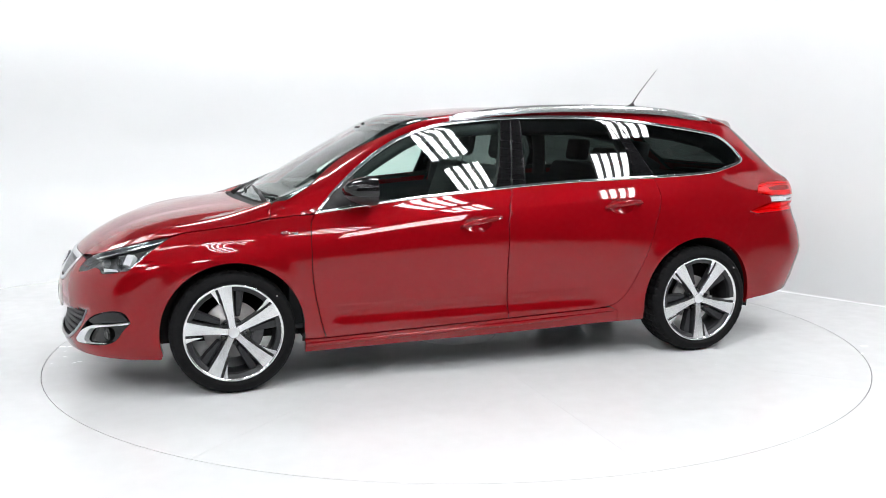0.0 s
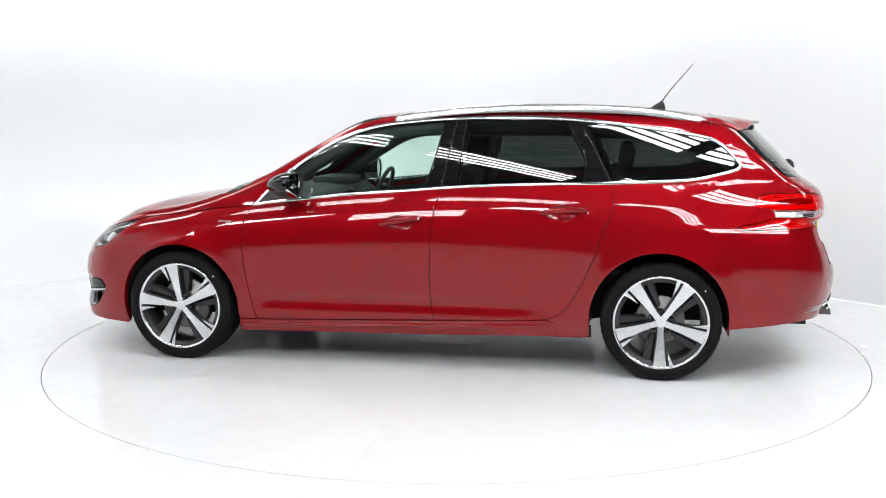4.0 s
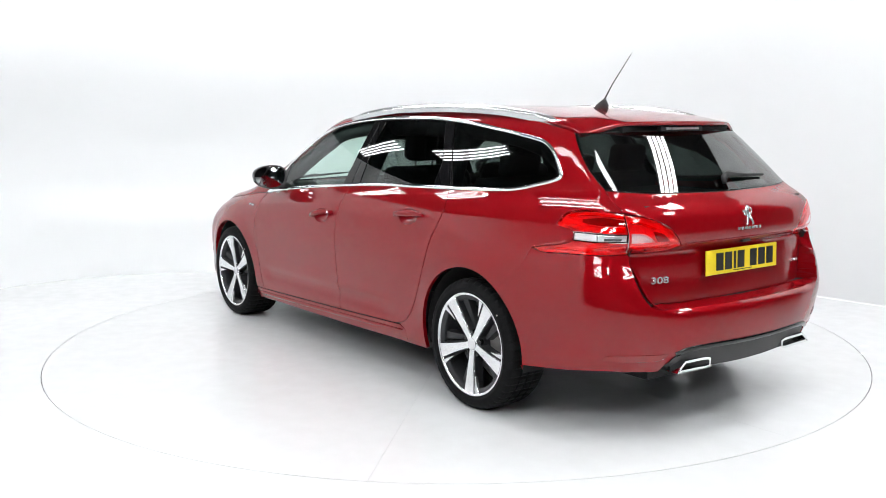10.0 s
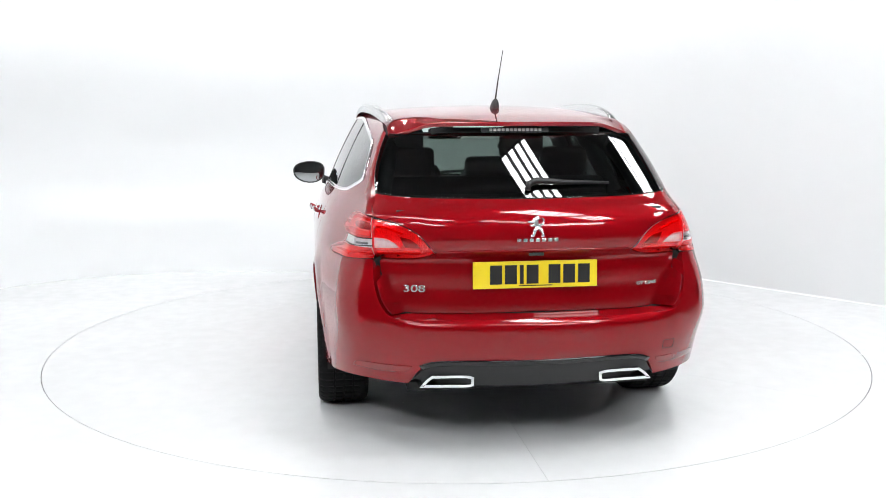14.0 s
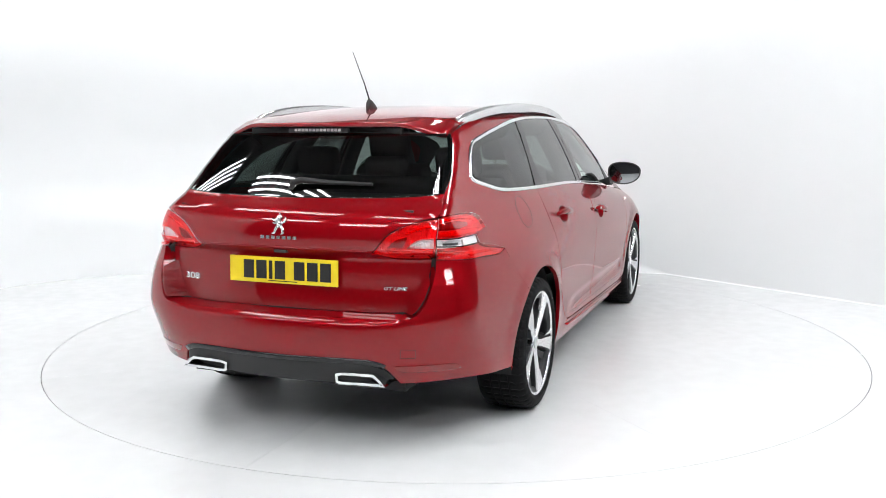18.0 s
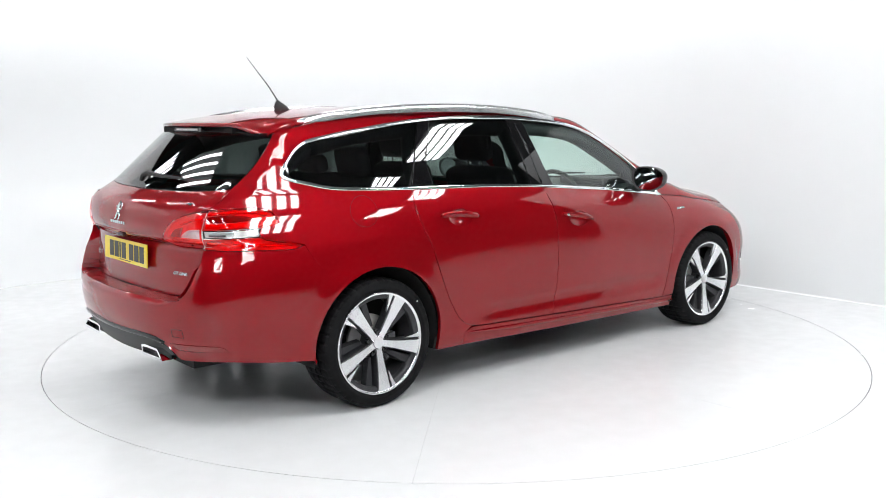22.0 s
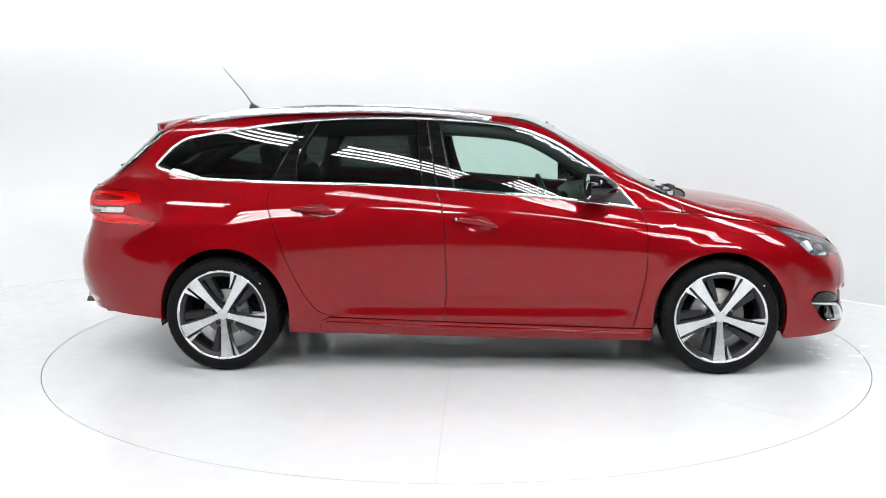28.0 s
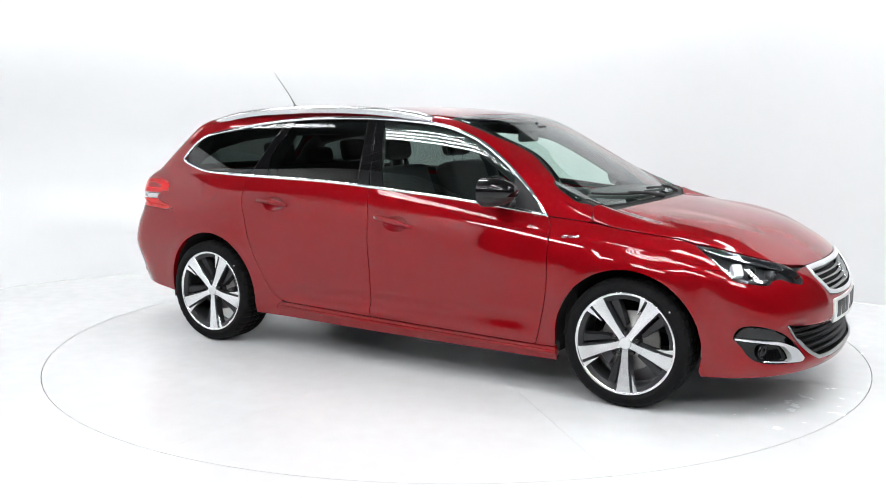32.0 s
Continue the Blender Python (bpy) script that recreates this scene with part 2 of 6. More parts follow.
def flank(x, z):
    """Half the width of the body at x and z."""
    belt = BELT(x)
    zz = np.where(z > 0.62, 0.62 + (z - 0.62) * 0.38 / (belt - 0.62), z)
    w = step(zz, 0.55, 1.0)
    ridge = np.minimum(zz, 1.0) - 0.900
    low = FLANK(np.minimum(zz, 1.0)) - 0.08 * (ridge + np.sqrt(ridge ** 2 + 0.011 ** 2)) - LOWTAPER(x) * (1 - w) - TOPTAPER(x) * w
    s = np.clip((z - belt) / (1.40 - belt), 0, 1.3)
    edge = 0.8142 - TOPTAPER(x)
    high = edge + (EAVES(x) - edge) * s + 0.045 * s * (1 - s)
    arch = 0.0
    for cx in (1.365, -1.355):
        r = np.hypot(x - cx, z - 0.318)
        arch = arch + 0.010 * (1 - step(r, 0.37, 0.46)) * step(z, 0.2, 0.5)
    fold = 0.010 * step(0.435 - z, 0.0, 0.055) * step(z, 0.315, 0.365) * step(x, -0.80, -0.55) * (1 - step(x, 0.78, 0.93))
    haunch = 0.0026 * np.exp(-((z - 0.805 - 0.02 * (x + 1.5)) / 0.042) ** 2) * step(-x, 1.0, 1.45) * (1 - step(-x, 1.70, 1.95))
    low = low - fold + haunch
    return np.where(z > belt, high, low) + np.where(z > belt, 0, arch)


def top(x, y):
    roof = ROOF(x) - 0.075 * y ** 2 - 0.07 * y ** 4
    u = x + 0.31 * y ** 2 - 0.943
    a = np.abs(y)
    flat = 0.008 * (1 - step(a, 0.35, 0.66))
    screen = 1.112 - 0.559 * u - 0.03 * u * u - flat
    hood = HOOD(x + 0.32 * y ** 2 * step(x, 1.6, 2.0)) - 0.085 * y ** 2 - 0.12 * y ** 4 - flat * (1 - step(x, 1.85, 2.1)) \
        + 0.008 * step(a, 0.30, 0.46) * step(x, 1.3, 1.6)
    return -smax(-roof, -smax(screen, hood, 0.02 + 0.22 * step(a, 0.55, 0.72)), 0.03)


def nose(y, z):
    lip = 0.405 + 0.10 * y ** 2
    return NOSE(z) - 0.28 * y ** 2 - 0.42 * y ** 6 - 0.016 * step(lip - z, 0, 0.014) * step(z, 0.24, 0.36)


def tail(y, z):
    low = BUMPER(z) - 0.21 * y ** 2 - (0.65 - 0.35 * step(z, 0.4, 0.6) + 0.15 * step(z, 0.7, 0.85)) * y ** 6
    low = low - 0.030 * step(z, 0.553, 0.603) ** 2 * (1 - step(np.abs(y), 0.46, 0.58))
    high = GATE(z) - (0.17 + 0.22 * np.clip((z - 1.0) / 0.3, 0, 1.3)) * y ** 2 - 0.45 * y ** 6
    ear = (z < 0.592) | ((np.abs(y) > GATE_EDGE(z)) & (z < 0.832))
    return -np.where(ear, low, high)


def hull(x, y, z):
    """Below zero inside the body."""
    a = np.abs(y)
    s = smax(a - flank(x, z), z - top(x, y), np.where(x > 0.9, 0.05, 0.06))
    return smax(s, np.maximum(x - nose(y, z), tail(y, z) - x), 0.07)


def meet(p, d, far):
    """Points where the rays from p (inside) along d leave the body, with their normals."""
    lo, hi = np.zeros(len(p)), np.full(len(p), far)
    for _ in range(24):
        mid = (lo + hi) / 2
        q = p + d * mid[:, None]
        inside = hull(q[:, 0], q[:, 1], q[:, 2]) < 0
        lo, hi = np.where(inside, mid, lo), np.where(inside, hi, mid)
    q = p + d * lo[:, None]
    return q, normals(q)


def normals(q):
    e, n = 1.5e-3, np.zeros_like(q)
    for i in range(3):
        o = np.zeros(3)
        o[i] = e
        a, b = q + o, q - o
        n[:, i] = hull(a[:, 0], a[:, 1], a[:, 2]) - hull(b[:, 0], b[:, 1], b[:, 2])
    return n / np.maximum(np.linalg.norm(n, axis=1), 1e-9)[:, None]


END, GIRTH = 1.2, 0.88      # the girth map: straight flanks between x = -END and END, fans beyond
FRONT, BACK = END + GIRTH * math.pi / 2, -END - GIRTH * math.pi / 2


def girth(uv):
    """Surface points for (u, z): u is x along the flank and goes on round the nose and the tail."""
    uv = np.asarray(uv, float)
    u, z = uv[:, 0], uv[:, 1]
    th = np.where(u > END, (u - END) / GIRTH, np.where(u < -END, (u + END) / GIRTH, 0))
    p = np.stack([np.clip(u, -END, END), 0 * u, z], 1)
    d = np.stack([np.sin(th), np.cos(th), 0 * u], 1)
    return meet(p, d, 1.9)


def deck(uv):
    """Surface points for (x, y), seen from above."""
    uv = np.asarray(uv, float)
    p = np.stack([uv[:, 0], uv[:, 1], np.full(len(uv), 0.45)], 1)
    return meet(p, np.array([[0, 0, 1.0]]), 1.3)


def u_of(x, y):
    if abs(x) <= END:
        return x
    return math.copysign(END + GIRTH * math.atan2(abs(x) - END, y), x)


def by_x(x, z):
    """(u, z) of the flank's point at x and z."""
    q, _ = meet(np.array([[x, 0.0, z]]), np.array([[0, 1.0, 0]]), 1.3)
    return u_of(x, q[0, 1]), z


def by_y(y, z, front=False):
    """(u, z) of the nose's or tail's point at y and z."""
    s = 1.0 if front else -1.0
    q, _ = meet(np.array([[s * 1.0, y, z]]), np.array([[s, 0, 0]]), 1.6)
    return u_of(q[0, 0], y), z


# ---- the studio ----
def ground():
    n = 96
    bm = bmesh.new()
    inner = [bm.verts.new((2.4650 * math.cos(k * math.tau / n), 2.4650 * math.sin(k * math.tau / n), 0)) for k in range(n)]
    mid = [bm.verts.new((5.2 * math.cos(k * math.tau / n), 5.2 * math.sin(k * math.tau / n), 0)) for k in range(n)]
    out = []
    for k in range(n):
        c, s = math.cos(k * math.tau / n), math.sin(k * math.tau / n)
        d = min(11.0 / max(abs(c), 1e-6), 11.0 / max(abs(s), 1e-6))
        out.append(bm.verts.new((d * c, d * s, 0)))
    for a, b in ((inner, mid), (mid, out)):
        for k in range(n):
            bm.faces.new((a[k], b[k], b[(k + 1) % n], a[(k + 1) % n]))
    low = [bm.verts.new((v.co.x, v.co.y, -0.05)) for v in inner]
    for k in range(n):
        bm.faces.new((inner[k], inner[(k + 1) % n], low[(k + 1) % n], low[k]))
    bmesh.ops.recalc_face_normals(bm, faces=bm.faces)
    ob = tagged(part("floor", bm, WHITE_FLOOR, None), "glossy white painted studio floor round a turntable", "floor", kind="structure")
    pit = bmesh.new()
    bmesh.ops.create_circle(pit, cap_ends=True, segments=n, radius=2.6, matrix=Matrix.Translation((0, 0, -0.05)))
    part("turntable_pit", pit, SEAM, ob)
    return ob


ground()
TURN = (198.727, -7.159)     # heading of the car at the start, degrees a second


def turntable():
    root = thing("turntable", "flush white round turntable with radial seams", "turntable")
    n, sectors = 8, 8
    for k in range(sectors):
        bm = bmesh.new()
        a0, a1 = k * math.tau / sectors + 0.0002, (k + 1) * math.tau / sectors - 0.0002
        ring = [(0.262, a0 + (a1 - a0) * i / n) for i in range(n + 1)] + [(2.4605, a1 + (a0 - a1) * i / (2 * n)) for i in range(2 * n + 1)]
        tops = [bm.verts.new((r * math.cos(a), r * math.sin(a), 0)) for r, a in ring]
        low = [bm.verts.new((v.co.x, v.co.y, -0.03)) for v in tops]
        bm.faces.new(tops[::-1])
        for i in range(len(tops)):
            j = (i + 1) % len(tops)
            bm.faces.new((tops[i], tops[j], low[j], low[i]))
        bmesh.ops.recalc_face_normals(bm, faces=bm.faces)
        part("panel", bm, WHITE_FLOOR, root)
    bm = bmesh.new()
    bmesh.ops.create_cone(bm, cap_ends=True, segments=48, radius1=0.258, radius2=0.258, depth=0.03, matrix=Matrix.Translation((0, 0, -0.015)))
    part("hub_plate", bm, WHITE_FLOOR, root)
    return root


TABLE = turntable()


def wall_top(x, y):
    """The wall on the left rises towards the front; unseen heights, shaped for the car's reflections."""
    if x < -4:
        return 3.1 + 0.62 * min(max(-y, 0.0), 3.2)
    return 3.30


def cyclorama():
    """One white wall round the back: its foot runs into the floor in a wide curve, which tightens to a plain corner on the right."""
    plan = [(-5.4 + 3.2 * (1 - math.cos(a)), 0.6 + 3.2 * math.sin(a)) for a in [radians(12) + radians(78) * k / 14 for k in range(15)]]
    plan += [(-1.4, 3.8)] + [(-0.9 + 1.9 * math.sin(a), 1.9 + 1.9 * math.cos(a)) for a in [radians(48.6) * k / 8 for k in range(1, 9)]]
    plan += [(1.91, 2.334), (3.194, 0.878), (4.3, -0.375)]
    plan = [(-5.4, -4.6), (-5.4, -3.2), (-5.4, -1.6), (-5.4, 0.0), (-5.4, 0.5)] + plan
    bm, rows = bmesh.new(), []
    for i, (x, y) in enumerate(plan):
        a, b = plan[max(i - 1, 0)], plan[min(i + 1, len(plan) - 1)]
        t = Vector((b[0] - a[0], b[1] - a[1])).normalized()
        inn = Vector((t.y, -t.x))
        foot = 1.3 - 1.29 * step(x, -0.9, 1.6) if y > 0 or x > 0 else 1.3
        prof = [(foot + 0.02, 0.0012)] + [(foot * (1 - math.sin(a)), foot * (1 - math.cos(a)) + 0.0015) for a in [math.pi / 2 * k / 12 for k in range(13)]] + [(0, 1.8), (0, wall_top(x, y))]
        rows.append([bm.verts.new((x + inn.x * d, y + inn.y * d, z)) for d, z in prof])
    for a, b in zip(rows, rows[1:]):
        for k in range(15):
            bm.faces.new((a[k], b[k], b[k + 1], a[k + 1])).smooth = True
    ob = tagged(part("wall_back", bm, WHITE_CYC, None), "seamless white studio wall, curved at its foot and corner", "wall", kind="structure")
    mod = ob.modifiers.new("thickness", "SOLIDIFY")
    mod.thickness, mod.offset = 0.12, -1.0


cyclorama()


def hall():
    """The dark rest of the hall behind the camera, with its ceiling."""
    for name, b in (("wall_front", (-11, 11, -11.2, -11.0, 0, 5.4)), ("wall_west", (-11.2, -11.0, -11, 11, 0, 5.4)), ("wall_east", (11.0, 11.2, -11, 11, 0, 5.4)), ("wall_north", (-11, 11, 11.0, 11.2, 0, 5.4))):
        ob = tagged(part(name, box(*b), DARK_WALL, None), "dark ribbed cladding of the hall", "wall", kind="structure")
    for k in range(14):
        part("cladding_rib", box(-10.9, 10.9, -11.0, -10.96, 0.3 + 0.35 * k, 0.42 + 0.35 * k), DARK_WALL, bpy.data.objects["wall_front"])
    bm = box(-11, 11, -11, 11, 5.4, 5.5)
    for k in range(64):                      # corrugated sheets
        box(-10.98, 10.98, -10.9 + 0.34 * k, -10.78 + 0.34 * k, 5.345, 5.398, bm=bm)
    tagged(part("ceiling", bm, DARK_CEILING, None), "grey corrugated ceiling of the hall", "ceiling", kind="structure")


hall()


def lamp_bank(x, y, z, rx, ry, rz, n=4, length=1.9, pitch=0.15, width=0.095):
    """Bare tubes side by side under a dark tray, hung on four rods."""
    root = thing("tube_lamp_bank", "bank of bare white tube lamps in an open frame", "lamp", "studio lamps")
    part("frame", box(-length / 2 - 0.03, length / 2 + 0.03, -n * pitch / 2, n * pitch / 2, 0.045, 0.06), PLASTIC, root)
    for k in range(n):
        yy = (k - (n - 1) / 2) * pitch
        part("tube", box(-length / 2, length / 2, yy - width / 2, yy + width / 2, 0.0, 0.03, 0.012), TUBE, root, "glowing white tube")
        for end in (-1, 1):
            part("tube_holder", box(end * length / 2 - 0.012, end * length / 2 + 0.012, yy - width * 0.3, yy + width * 0.3, 0.004, 0.05), PLASTIC, root)
    m = pose(x, y, z, rx, ry, rz)
    for sx in (-1, 1):
        for sy in (-1, 1):
            top = m @ Vector((sx * length / 2, sy * (n - 1) * pitch / 2, 0.05))
            part("hanging_rod", tube([m.inverted() @ top, m.inverted() @ Vector((top.x, top.y, 5.402))], 0.006, 6), PLASTIC, root)
    root.matrix_basis = m
    return root


# slim banks in one slanting line, broad ones in two lines beside it
slim = lamp_bank(-2.75, -1.9, 4.3, 0, 0, -43, 4, 2.1, 0.112, 0.034)
for x, y in ((-4.6, 0.5), (-6.5, 2.9), (-0.75, -3.85), (1.5, -5.3)):
    copy_thing(slim, pose(x, y, 4.3, 0, 0, -43))
broad = lamp_bank(1.38, -2.55, 4.3, 0, 0, -47, 4, 1.55, 0.150, 0.092)
for x, y in ((2.75, -3.95), (3.40, -0.75), (4.60, -2.65)):
    copy_thing(broad, pose(x, y, 4.3, 0, 0, -47))
# extra unseen banks, added to brighten the back wall and the floor in front
for x, y in ((-2.6, 1.7), (-0.4, 1.7), (-0.8, -6.6), (-4.3, -4.4)):
    copy_thing(broad, pose(x, y, 4.3, 0, 0, -47))
# tilted fill banks behind the camera, unseen, added to light the side facing it
for x, y, rx, rz in ((-3.0, -6.6, 36, -22), (3.4, -6.6, 36, 22)):
    lamp_bank(x, y, 4.0, rx, 0, rz, 4, 1.9, 0.22, 0.12)


# ---- panels of the body ----
from mathutils.geometry import delaunay_2d_cdt


def curve(points, step_len=0.02, closed=False):
    """A smooth line through the points, in even steps."""
    p = np.array(points, float)
    if len(p) == 2:
        n = max(1, int(np.linalg.norm(p[1] - p[0]) / step_len))
        return [tuple(p[0] + (p[1] - p[0]) * i / n) for i in range(n + 1)]
    d = np.concatenate([[0], np.cumsum(np.sqrt(np.maximum(np.linalg.norm(np.diff(p, axis=0), axis=1), 1e-6)))])
    m = np.zeros_like(p)
    m[1:-1] = ((p[1:-1] - p[:-2]) / np.diff(d)[:-1, None] * np.diff(d)[1:, None] + (p[2:] - p[1:-1]) / np.diff(d)[1:, None] * np.diff(d)[:-1, None]) / (d[2:] - d[:-2])[:, None]
    m[0], m[-1] = (p[1] - p[0]) / (d[1] - d[0]), (p[-1] - p[-2]) / (d[-1] - d[-2])
    out = []
    for i in range(len(p) - 1):
        h = d[i + 1] - d[i]
        n = max(1, int(round(np.linalg.norm(p[i + 1] - p[i]) / step_len)))
        for k in range(n):
            t = k / n
            out.append(tuple((2 * t ** 3 - 3 * t * t + 1) * p[i] + (t ** 3 - 2 * t * t + t) * h * m[i] + (3 * t * t - 2 * t ** 3) * p[i + 1] + (t ** 3 - t * t) * h * m[i + 1]))
    return out + [tuple(p[-1])]


def outline(*segments, step_len=0.02):
    """A closed outline from segments; each one starts where the last one ended. Corners lie between segments."""
    out, last = [], None
    for s in segments:
        c = curve(([last] if last else []) + list(s), step_len)
        out += c[1:] if last else c
        last = tuple(s[-1])
    c = curve([last, out[0]], step_len)
    out += c[1:-1]
    keep = [out[0]]
    for q in out[1:]:
        if math.hypot(q[0] - keep[-1][0], q[1] - keep[-1][1]) > 0.002:
            keep.append(q)
    return keep


def mirrored(half, middle):
    """An outline that runs from the middle line to the middle line, closed with its mirror image."""
    c = curve(half) if not isinstance(half, Outline) else list(half)
    return c + [(2 * middle - u, z) for u, z in c[::-1][(1 if abs(c[-1][0] - middle) < 1e-6 else 0):(-1 if abs(c[0][0] - middle) < 1e-6 else None)]]


class Outline(list):
    pass


def chain(*segments, step_len=0.02):
    out, last = Outline(), None
    for s in segments:
        c = curve(([last] if last else []) + list(s), step_len)
        out += c[1:] if last else c
        last = tuple(s[-1])
    return out


def within(poly, pts):
    p, q = np.array(poly), np.array(pts)
    x, y = q[:, 0], q[:, 1]
    inside = np.zeros(len(q), bool)
    j = len(p) - 1
    for i in range(len(p)):
        hit = (p[i, 1] > y) != (p[j, 1] > y)
        with np.errstate(divide="ignore", invalid="ignore"):
            cross = (p[j, 0] - p[i, 0]) * (y - p[i, 1]) / (p[j, 1] - p[i, 1]) + p[i, 0]
        inside ^= hit & (x < cross)
        j = i
    return inside


def inset(poly, d):
    """The outline moved inwards by d (outwards below zero)."""
    p = np.array(poly)
    a, b = np.roll(p, 1, 0), np.roll(p, -1, 0)
    t1, t2 = p - a, b - p
    t1, t2 = t1 / np.maximum(np.linalg.norm(t1, axis=1), 1e-9)[:, None], t2 / np.maximum(np.linalg.norm(t2, axis=1), 1e-9)[:, None]
    n = np.stack([-(t1 + t2)[:, 1], (t1 + t2)[:, 0]], 1)
    n = n / np.maximum(np.linalg.norm(n, axis=1), 1e-6)[:, None]
    c = np.maximum(np.abs(n[:, 0] * -t1[:, 1] + n[:, 1] * t1[:, 0]), 0.5)
    area = 0.5 * np.sum(p[:, 0] * b[:, 1] - b[:, 0] * p[:, 1])
    return p + n * (d / c)[:, None] * (1 if area > 0 else -1)


def far_from(points, others, gap):
    """Which of the points lie further than gap from all the others."""
    ok = np.ones(len(points), bool)
    for k in range(0, len(points), 400):
        q = points[k:k + 400]
        ok[k:k + 400] = np.min((q[:, None, 0] - others[None, :, 0]) ** 2 + (q[:, None, 1] - others[None, :, 1]) ** 2, axis=1) > gap * gap
    return ok


def crease_rows():
    """Rows of (u, z) beside the shoulder's crease, the fold over the sill and the haunch, so that panels bend cleanly there."""
    u = np.arange(-2.2, 2.1, 0.016)
    rows = []
    for zz in (0.850, 0.868, 0.880, 0.889, 0.896, 0.903, 0.911, 0.922, 0.938, 0.958, 0.980):
        x = np.clip(u, -2.1, 2.1)
        for _ in range(3):
            z = 0.62 + (zz - 0.62) * (BELT(x) - 0.62) / 0.38
            x = girth(np.stack([u, z], 1))[0][:, 0]
        rows.append(np.stack([u, z], 1))
    for z in (0.325, 0.340, 0.355, 0.370, 0.385, 0.400, 0.415, 0.430, 0.445, 0.765, 0.785, 0.805, 0.825, 0.845):
        low = u[(u > -0.85) & (u < 0.95)] if z < 0.5 else u[(u > -2.0) & (u < -1.0)]
        rows.append(np.stack([low, np.full(len(low), z)], 1))
    back = np.arange(-3.15, -2.05, 0.022)
    for z in (0.548, 0.558, 0.566, 0.573, 0.579, 0.584, 0.815, 0.826, 0.833, 0.840, 0.847, 0.855, 0.864, 0.878):
        rows.append(np.stack([back, np.full(len(back), z)], 1))
    return np.concatenate(rows)


CREASES = crease_rows()


def sheet(poly, to_surface, grid=0.05, holes=(), depth=0.012, lift=0.0, round_edge=0.0015, flange=0.0):
    """Panel on the body's surface: returns vertices, faces and normals, with a rounded edge and a rim."""
    rings = [poly] + list(holes)
    pts, edges = [], []
    for r in rings:
        s = len(pts)
        pts += [tuple(q) for q in r]
        edges += [(s + i, s + (i + 1) % len(r)) for i in range(len(r))]
    nb = len(pts)
    extra = []
    if round_edge:
        for i, r in enumerate(rings):
            extra += [tuple(q) for q in inset(r, round_edge if i == 0 else -round_edge)]
    p = np.array(poly)
    gx, gy = np.meshgrid(np.arange(p[:, 0].min(), p[:, 0].max() + grid, grid), np.arange(p[:, 1].min(), p[:, 1].max() + grid, grid))
    g = np.stack([gx.ravel(), gy.ravel()], 1)
    g = g[within(poly, g)]
    for h in holes:
        g = g[~within(h, g)]
    if to_surface in (girth, deck) and round_edge < 0.01 and depth >= 0.012 and np.ptp(p[:, 0]) * np.ptp(p[:, 1]) > 0.12:
        beside = np.concatenate([inset(poly, d)[::2] for d in (0.010, 0.022)])
        beside = beside[within(poly, beside)]
        for h in holes:
            beside = beside[~within(h, beside)]
        g = np.concatenate([g[far_from(g, beside, 0.012)], beside])
    if to_surface is girth:
        lines = CREASES[within(poly, CREASES)]
        for h in holes:
            lines = lines[~within(h, lines)]
        if len(lines) and len(g):
            g = g[far_from(g, lines, 0.010)]
        g = np.concatenate([g, lines])
    b = np.array(pts)
    if len(g):
        g = g[far_from(g, b, 0.012 if to_surface is not girth else 0.005)]
    if extra:
        e = np.array(extra)
        ok = within(poly, e)
        for h in holes:
            ok &= ~within(h, e)
        extra = [tuple(q) for q in e[ok]]
    allp = pts + extra + [tuple(q) for q in g]
    v, _, f, ov, _, _ = delaunay_2d_cdt([Vector(q) for q in allp], edges, [], 0, 1e-7)
    v = np.array([tuple(q) for q in v])
    cen = np.array([v[list(t)].mean(0) for t in f])
    ok = within(poly, cen)
    for h in holes:
        ok &= ~within(h, cen)
    f = [tuple(t) for t, o in zip(f, ok) if o]
    q, n = to_surface(v)
    place = {}
    for i, o in enumerate(ov):
        for k in o:
            place[k] = i
    # faces look outwards
    t = f[len(f) // 2]
    cr = np.cross(q[t[1]] - q[t[0]], q[t[2]] - q[t[0]])
    if cr @ n[t[0]] < 0:
        f = [x[::-1] for x in f]
    q = q + n * lift
    nn = n.copy()
    verts, faces, norms = list(q), list(f), None
    rim_v, rim_n = [], []
    s, ringed = 0, []
    for ri, r in enumerate(rings):
        idx = [place.get(s + i, s + i) for i in range(len(r))]
        s += len(r)
        ringed.append(idx)
        out2 = np.array(inset(r, -0.004 if ri == 0 else 0.004))
        qo, _ = to_surface(out2)
        way = qo - (q[idx] - n[idx] * lift)
        way -= n[idx] * np.sum(way * n[idx], 1)[:, None]
        way /= np.maximum(np.linalg.norm(way, axis=1), 1e-9)[:, None]
        if round_edge:
            nn[idx] = n[idx] * 0.75 + way * 0.66
        if depth:
            base = len(verts)
            for k, i in enumerate(idx):
                verts.append(q[i])
                rim_n.append(way[k])
            for k, i in enumerate(idx):
                verts.append(q[i] - n[i] * depth + (way[k] * flange if flange else 0))
                rim_n.append(way[k])
            m = len(idx)
            for k in range(m):
                j = (k + 1) % m
                a, bq, c, d = base + k, base + j, base + m + j, base + m + k
                cr = np.cross(np.array(verts[bq]) - verts[a], np.array(verts[c]) - verts[a])
                faces.append((a, bq, c, d) if cr @ way[k] > 0 else (d, c, bq, a))
    nn = nn / np.maximum(np.linalg.norm(nn, axis=1), 1e-9)[:, None]
    norms = np.concatenate([nn, np.array(rim_n)]) if rim_n else nn
    return np.array(verts), faces, norms


